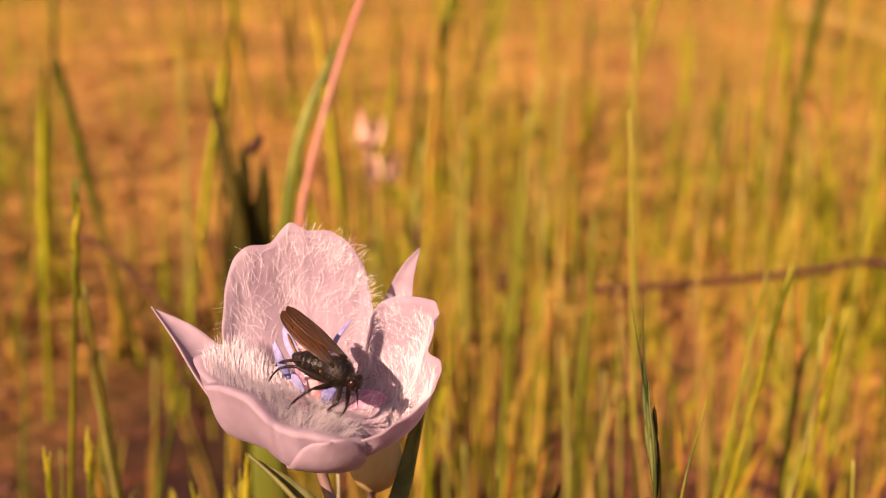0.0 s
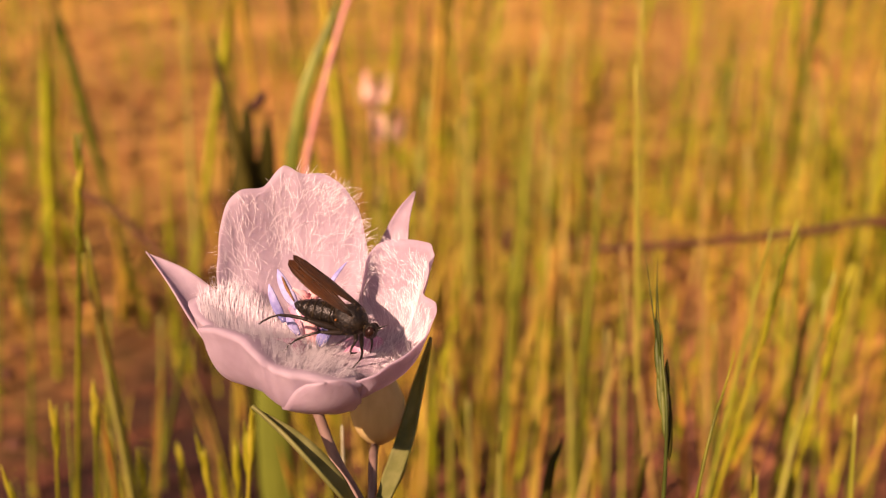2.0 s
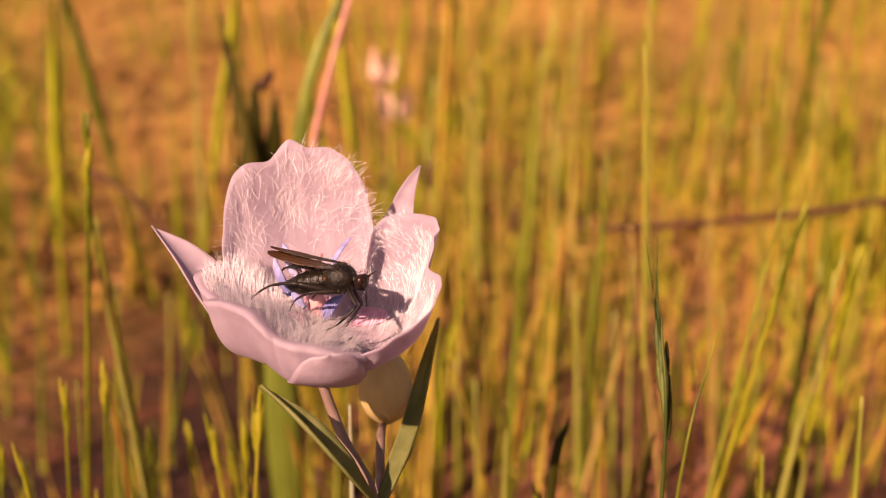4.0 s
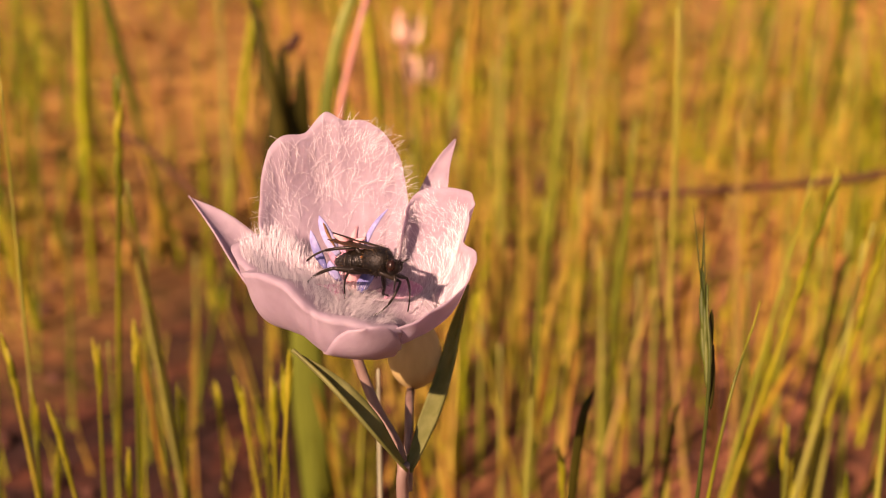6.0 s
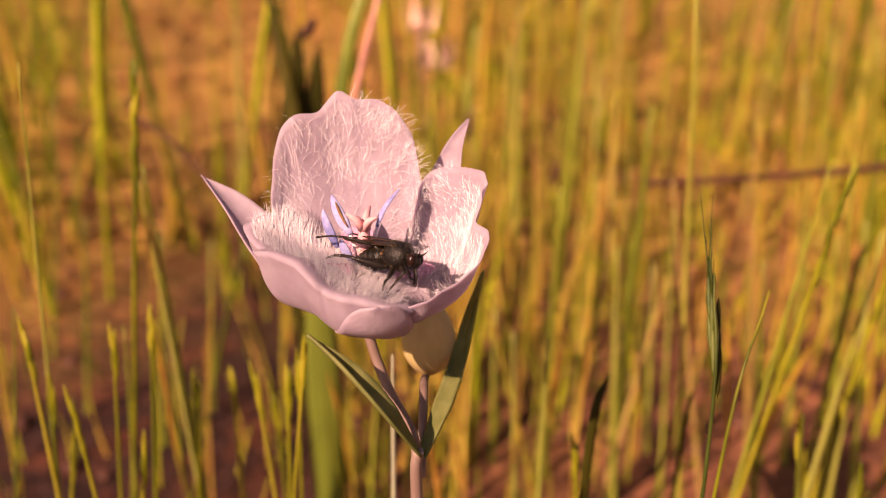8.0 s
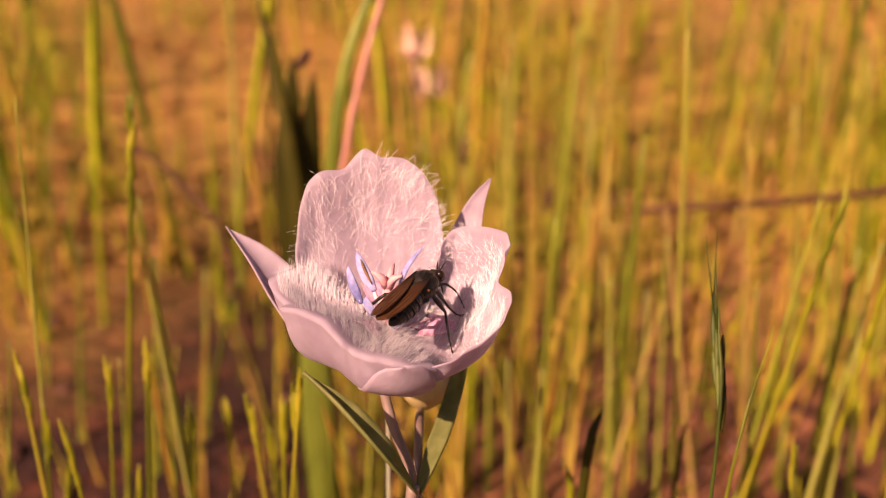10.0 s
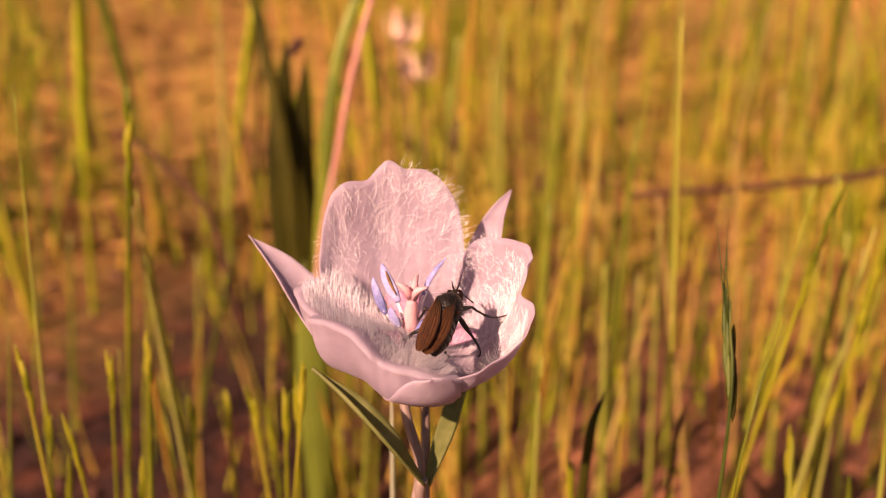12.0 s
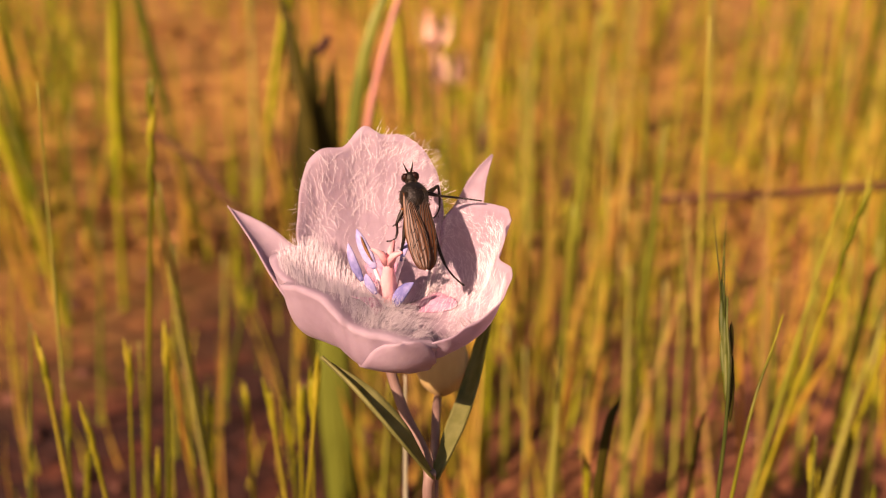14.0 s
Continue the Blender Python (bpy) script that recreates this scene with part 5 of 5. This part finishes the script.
# seconds, turn of the thigh, turn of the shin on it: front, middle and hind leg of one side, then of the other
LEG_PATHS = [
    [
        (0, 3.2, 10.2, -56, -95, 50.3, -133.4),
        (0.5, 3.3, -8.3, -48.6, -112.7, 51.1, -156.2),
        (1, 7.1, -3.9, -83.2, -96.9, 49.1, -135.7),
        (1.5, 7.2, 6.9, -77.4, -82, 63.1, -117.9),
        (2, 5.9, -18.5, -64.3, -123.3, 38, -168.9),
        (2.5, 7.7, -0.8, -74.8, -119.9, 38.1, -163.4),
        (2.7, 7.6, 0.1, -70.6, -120.1, 43.7, -163.7),
        (3.75, 14.1, 27.4, -44.5, -77.7, 44.8, -105.5),
        (4.8, 39.6, 47.2, -4.2, -53.7, 22.1, -64),
        (5, 49.3, 34.9, 10.5, -56.6, 18.3, -72.4),
        (5.5, 57.9, 30.2, 26.3, -60.2, 18.2, -83.9),
        (6, 64.8, 18, 43.1, -63.8, 19.2, -95),
        (6.5, 24.8, 43.6, -26.3, -56.3, 46.5, -81.7),
        (7, 19.2, 40.7, -34.8, -60.2, 60.7, -86.4),
        (7.5, 25.7, 23.9, -22.7, -90.2, 54.4, -121.6),
        (8, 21.6, 10.2, -36.5, -96.5, 34.3, -130.6),
        (8.25, 13.2, 11.6, -78.7, -98.1, 46.8, -133.1),
        (8.5, 6.1, 7.2, -120.4, -101.4, 59.2, -137.1),
        (8.75, 9, 44.7, -114, 17.1, 71, -14.1),
        (9, 45.7, 80, -74.8, 41.9, 30.3, 15.7),
        (9.2, -52, 77.8, -173.5, 46.7, 27.9, 25.6),
        (10.25, 131.1, 50.5, 9.4, 43.8, -17.2, -2.2),
        (11.3, 130.8, -1.2, 8.8, 74.7, -55.8, -49.5),
        (11.5, 131.6, -5.5, -3.6, 81.9, -56.3, -58.2),
        (12, 126.8, 33.9, -21.6, 41.7, -34, -4.5),
        (12.25, 128.4, -17.7, -11.6, 56.8, -52.2, -26.3),
        (12.5, 111.3, -68.1, 11.1, 92.1, -62.3, -67.6),
        (12.75, 130.6, -70.4, -9.5, 48.3, -41.6, -14.3),
        (13, 151.9, -70.1, -32.1, 38.2, -9.8, 8),
        (13.2, 155.9, -21.9, -37.3, 39.1, 0.2, -2.6),
        (13.5, 161, 11.2, -86.2, 44, -19.4, -31.1),
        (14, 156, 10.9, -111.9, 40.6, -8.2, -16.7),
    ],
    [
        (0, 1.2, -12.2, -99.1, -26.8, 50, -54.2),
        (0.5, 0.5, -12.1, -95.8, -13.7, 59, -38.2),
        (1, 5.7, -11.4, -121.1, -8.9, 52.1, -32.4),
        (1.5, 7.9, -1.9, -139.9, 11.5, 28.3, -1.8),
        (2, 7.6, 5.4, -151.5, 10.3, 25.6, -4.4),
        (2.5, 7.1, 0.9, -160.4, 11.3, 29.5, -2.4),
        (2.7, 7.1, 1.2, -160.2, 7.6, 31.1, -9.6),
        (4.8, 6.6, -4.2, -140.9, -13.4, 10.6, -63.8),
        (5, 6.5, 1.9, -136.3, -14.5, 14, -69),
        (5.5, 6.4, -2.5, -112.7, -21.6, 17.1, -95.1),
        (6, 5.4, -3.5, -95.2, -28.4, 22.7, -115),
        (6.5, 10.7, -16.6, -124.4, -23, 9.7, -95.7),
        (7, 9.6, -2.9, -118.1, -22.6, 12.1, -93.8),
        (7.5, 12.8, 12, -79.8, -31.2, 22.9, -121.7),
        (8, 19.5, 20.2, -55.8, -37.7, 34.7, -135.1),
        (8.5, 16.8, -9.8, -84.7, -84.6, 60.5, 165.3),
        (8.75, 14.9, 0.3, -62.5, 63.3, 79.7, -45.4),
        (9, 17, 10.4, -40.3, 81.5, 41.8, -25.7),
        (9.2, 15.1, 34.4, -45.4, 82.1, 32.5, -24.7),
        (11.3, 125.5, 68, 75.7, 75.4, 0.7, -46.9),
        (11.5, 137.3, 59, 88.8, 75.5, 1.1, -43.8),
        (11.75, -176.3, 83.4, 136.5, 75.8, -0.3, -6.7),
        (12, -67.2, 66, -113.1, 75.2, -1.5, 30.5),
        (12.5, 22.4, 61.7, -17.3, 76.3, -4.2, 8.1),
        (13, 14.4, 14, -29.2, 76.7, 29, 9.6),
        (13.2, 3.9, 27, -58.5, 72.5, 37.1, 2),
        (13.5, -9, 20.6, -89.6, 59.8, 38.7, -18.6),
        (14, 2.1, 18.9, -57.6, -8, 55.2, -103.1),
    ],
    [
        (0, 13.2, -24.1, -148.5, -20, 34.5, -59.1),
        (0.5, 9.9, -8.7, -137, -17.7, 41, -55.3),
        (1, 11.7, -12.1, -146.9, -18, 33.7, -55.9),
        (1.5, 15.6, -13.1, -164.5, -17.2, 25.6, -54.3),
        (2, 14.4, -9, -157.9, -9.7, 17.4, -33.9),
        (2.5, 16.5, -17.7, -167.2, -2.5, 4.3, 2.7),
        (2.7, 16.4, -16.9, -166.8, -2.9, 6.6, -1.8),
        (4.8, 8.6, -16.6, -140.1, -13.8, 16.2, -53.4),
        (5, 7.8, -6.9, -136.3, -14.5, 21.5, -55.3),
        (5.5, 7.5, -6, -134, -14, 18.2, -53.9),
        (6, 7.4, 0.7, -131.7, -13.4, 15.6, -51.9),
        (6.5, 8.9, -18.1, -141.1, -12.5, 12.9, -48.3),
        (7, 7.2, -2.4, -131.8, -12.2, 10.2, -46.5),
        (7.5, 7.1, -0.2, -127.7, -12.5, 5.1, -48.9),
        (8, 7.5, -13.2, -131.3, -12.5, 1.3, -48.7),
        (8.5, 15.5, 0.6, 164, -13.9, 12, -61),
        (9, 12.7, 13.6, 141.5, -15.4, 30.1, -65.1),
        (9.2, 11.7, 0.9, 133.9, -13, 31.8, -60.5),
        (11.3, 11.9, 2.6, 138.8, -20.4, 31.2, -74.5),
        (11.5, 11.7, 0.5, 131.9, -19.6, 28.5, -73),
        (12, 1.9, 51.3, 111.9, -2.4, 28.6, -37.8),
        (12.5, 5.7, 60.4, 116.4, -10.1, 29.9, -53.4),
        (13, -28.8, 54.2, 76, -7.1, 34.8, -47.9),
        (13.2, 46.6, 71.4, 157.3, 5.6, 27.5, -23.6),
        (13.5, 80.8, 9.4, -158.5, 1.4, 4.9, -38.3),
        (14, 79.9, 10.2, -163.3, 0.4, -7.9, 0.6),
    ],
    [
        (0, -111.4, 55.6, -59.4, 0.6, 1, 63.9),
        (0.5, -86, 68, -30.8, -1, 6.6, 40.4),
        (1, -164.8, 83.5, -110.9, -2.1, -0.7, 19.4),
        (1.5, -36.3, 73.5, 18.3, -2.1, -0.9, 20.4),
        (2, -60.2, 79.1, -6.2, -4.1, -12.2, 37.8),
        (2.5, -30.2, 72.6, 24.6, -7.1, -18.1, 49.3),
        (2.7, -25.1, 69.7, 30.1, -6.7, -14.6, 48),
        (4.8, 21.3, 35.5, 84.6, -6.8, 21.1, 47),
        (5, 18.7, 24.9, 79.5, -5.7, 36, 49.4),
        (5.5, 18.7, 20.2, 79.4, -11.2, 35.3, 40),
        (6, 17.9, 9.2, 76.3, -16.7, 39.7, 30.9),
        (6.5, 27.4, 39.3, 98.5, -20, 2.8, 22.3),
        (7, 35, 28.8, 111.9, -20.2, 1.4, 17.3),
        (7.5, 36.3, 12.5, 115.6, -21.3, 13.4, 8.8),
        (8, 38.4, 11.5, 125.6, -23, 8.9, -0.1),
        (8.25, 21.9, 23.1, 74, -20.3, 16.6, 12.1),
        (8.5, 2, 17.5, 20.3, -15.7, 23.5, 25.3),
        (9, -8.1, 0.3, -38.2, -5.1, 36.8, 46),
        (9.2, -8.7, 16.5, -42.4, -8.1, 33.7, 41),
        (11.3, -7.4, -14.3, 15.6, -25.2, 53.5, 16.7),
        (11.5, -4.7, -21.8, 6.8, -19.7, 58.2, 23.4),
        (12, -2.1, -11, -2.3, -30.9, 53.5, 9.8),
        (12.5, 9.4, -50.3, -23.2, -17.9, 69.8, 24.5),
        (13, 39.7, -50, -62.2, 83.1, 78.1, 127.6),
        (13.2, 30, 13.7, -36.2, -54, 53.9, -12.2),
        (13.35, 6.6, 61.5, -70.8, -34, 32.2, 16.3),
        (13.5, -97.6, 53.1, 175.8, -28.4, 6.8, 32.7),
        (14, -98.6, 46, 174.5, -27.2, 4.3, 45.5),
    ],
    [
        (0, -46.2, -29.2, -154.7, 44.1, 73.9, 56.6),
        (0.5, -49.1, -17.4, -147.4, 53.6, 64.1, 66.8),
        (1, -46.1, -21, -156.3, 41.8, 69.3, 54),
        (1.5, -39.7, -22.7, -173.5, 18.4, 75.7, 29.4),
        (2, -42.8, -12.8, -163.4, 25.6, 71.9, 37),
        (2.5, -41.5, -14.6, -168.7, 9.1, 72.3, 19.6),
        (2.7, -41.8, -12.4, -167.5, 8.9, 76, 19.5),
        (4.8, -44.4, 32.4, 178.8, -35.9, 22.8, -32.4),
        (5, -45.9, 49, 176.5, -36.8, 13.6, -35.2),
        (5.5, -62.5, 46.9, 154.2, -36, 3.6, -29.7),
        (6, -82.6, 39.3, 125.2, -36.6, -11.8, -21.6),
        (6.5, -55.6, 20.2, 176.1, -38, 31.5, -29.4),
        (7, -46.2, 14.2, -152.6, -50.2, 43.4, -49.3),
        (7.5, -56.4, 18.5, 172, -35.6, 23.8, -23.6),
        (8, -73.9, 20, 122, -33.1, -8.2, -6.1),
        (8.5, -86.8, 11.2, 76.5, -34.3, 3.2, 20.7),
        (9, -86.8, -13.1, 74.9, -28.5, 16.1, 54.3),
        (9.2, -85, -18.3, 68.2, -27.7, 9.2, 57.7),
        (11.3, -86.5, -13.1, 73.9, -28.1, -5.3, 48.7),
        (11.5, -84.3, -18.6, 65.9, -28.2, -6.4, 50.2),
        (12, -84.9, -6.7, 68.7, -28.4, 4.2, 58.1),
        (12.5, -86, -26.5, 72.5, -21.8, 29.6, 79.7),
        (13, -65.5, -21, 24.1, -28.7, 11.1, 60.5),
        (13.1, -67.1, 11, 41.7, -33.5, 18.9, 42),
        (13.2, -56.8, 41.7, 63.9, -41, 24.8, 22),
        (13.35, -31.1, 30.2, 106.2, -33.5, 35.1, 36.9),
        (13.5, -20.5, 8.8, 136.7, -21.7, 43.1, 55.5),
        (14, -19.3, 10.6, 143.8, -34.8, 52.1, 37.9),
    ],
    [
        (0, -44.8, -25.9, -149.1, 8.7, 53, 17.3),
        (0.5, -45.5, -19.7, -147.6, 28.1, 59.8, 40.5),
        (1, -35.4, -35.6, -168.9, 41.5, 76.1, 54.8),
        (1.5, 1.1, -47.1, 138.2, -42.7, 86.5, -29.8),
        (2, -29.9, -28.5, -173.6, -22.8, 75.6, -9.8),
        (2.5, -31.2, -21.4, -170.6, -29.3, 52.6, -16.8),
        (2.7, -31.1, -22.4, -170.9, -29.2, 54.2, -16.7),
        (4.8, -49.8, -47.1, -139.2, -36.5, 59.7, -25.4),
        (5, -50, -41.3, -139, -27.4, 63.8, -15.1),
        (5.5, -52.6, -43.9, -135.2, -4.3, 59.6, 11),
        (6, -54.4, -43.3, -132.5, 16.9, 50.6, 36.6),
        (6.5, -49.5, -53.6, -139, -1.1, 50.9, 13.5),
        (7, -56.2, -37.1, -129.8, -2.7, 45, 11.4),
        (7.5, -57.8, -33.1, -127.1, 0.5, 35, 16.3),
        (8, -55, -40.6, -131.7, 2.2, 21.6, 19.8),
        (8.5, -6.5, -28, 151.5, -19.6, 49.7, -15.8),
        (9, 2, -10.8, 126.4, -20.1, 50.6, -16.3),
        (9.2, 4.7, -23, 117.2, -18.4, 50.1, -14.2),
        (11.3, 0.1, -12.5, 132.3, -60.6, 45.3, -69.2),
        (11.5, 1.6, -15.4, 126, -63.2, 41, -73.1),
        (12, 2.7, 7.4, 110.2, -51.8, 38.7, -55.2),
        (12.5, -1, 14.4, 91, -51.8, 25.1, -55.3),
        (13, -11.6, 9.8, 43.3, -33.8, 23.2, -12.8),
        (13.2, 22.9, 52.2, 101.9, -36.8, 28.4, -19.9),
        (13.5, 52.7, 9.3, 153.6, -21.4, 18.9, 17.3),
        (14, 53.9, 11.5, 160.1, -54, 29.4, -53.5),
    ],
]
# seconds, lift of the folded wings (degrees)
WING_LIFT = [(0, 23), (2.7, 20), (4.8, 10), (7.5, 6), (8.5, 4), (9.2, 2), (13.2, 1), (14, 0)]


def motions():
    walk(flower, [(t, Matrix.Translation(PIVOT - BASE) @ pose(0, 0, b * MM, 0, a, 0)) for t, a, b in SWAY])
    walk(fly, [(t, pose(x, y, z, rx, ry, rz)) for t, x, y, z, rx, ry, rz in FLY_PATH])
    rows = []
    rest = HEART - NODE
    for t, a, b in SWAY:
        head = Matrix.Translation(PIVOT) @ pose(0, 0, b * MM, 0, a, 0) @ (HEART - PIVOT)
        turn = rest.rotation_difference(head - NODE).to_matrix().to_4x4()
        rows.append((t, Matrix.Translation(NODE - BASE) @ turn))
    walk(flower_stalk, rows)
    for ob, k in ((bearded, 1), (thin, 2)):
        foot = ob.matrix_basis.copy()
        walk(ob, [(row[0], foot @ pose(0, 0, 0, 0, row[k], 0)) for row in BREEZE])
    for (ob, shin), path in zip(fly_legs, LEG_PATHS):
        hip, knee = ob.matrix_basis.copy(), shin.matrix_basis.copy()
        walk(ob, [(t, hip @ pose(0, 0, 0, a, b, c)) for t, a, b, c, d, e, f in path])
        walk(shin, [(t, knee @ pose(0, 0, 0, d, e, f)) for t, a, b, c, d, e, f in path])
    for ob, more in zip(fly_wings, (0, 1.5)):
        walk(ob, [(t, Matrix.Translation(HINGE) @ pose(0, 0, 0, 0, a + more, 0) @ Matrix.Translation(-HINGE)) for t, a in WING_LIFT])


motions()
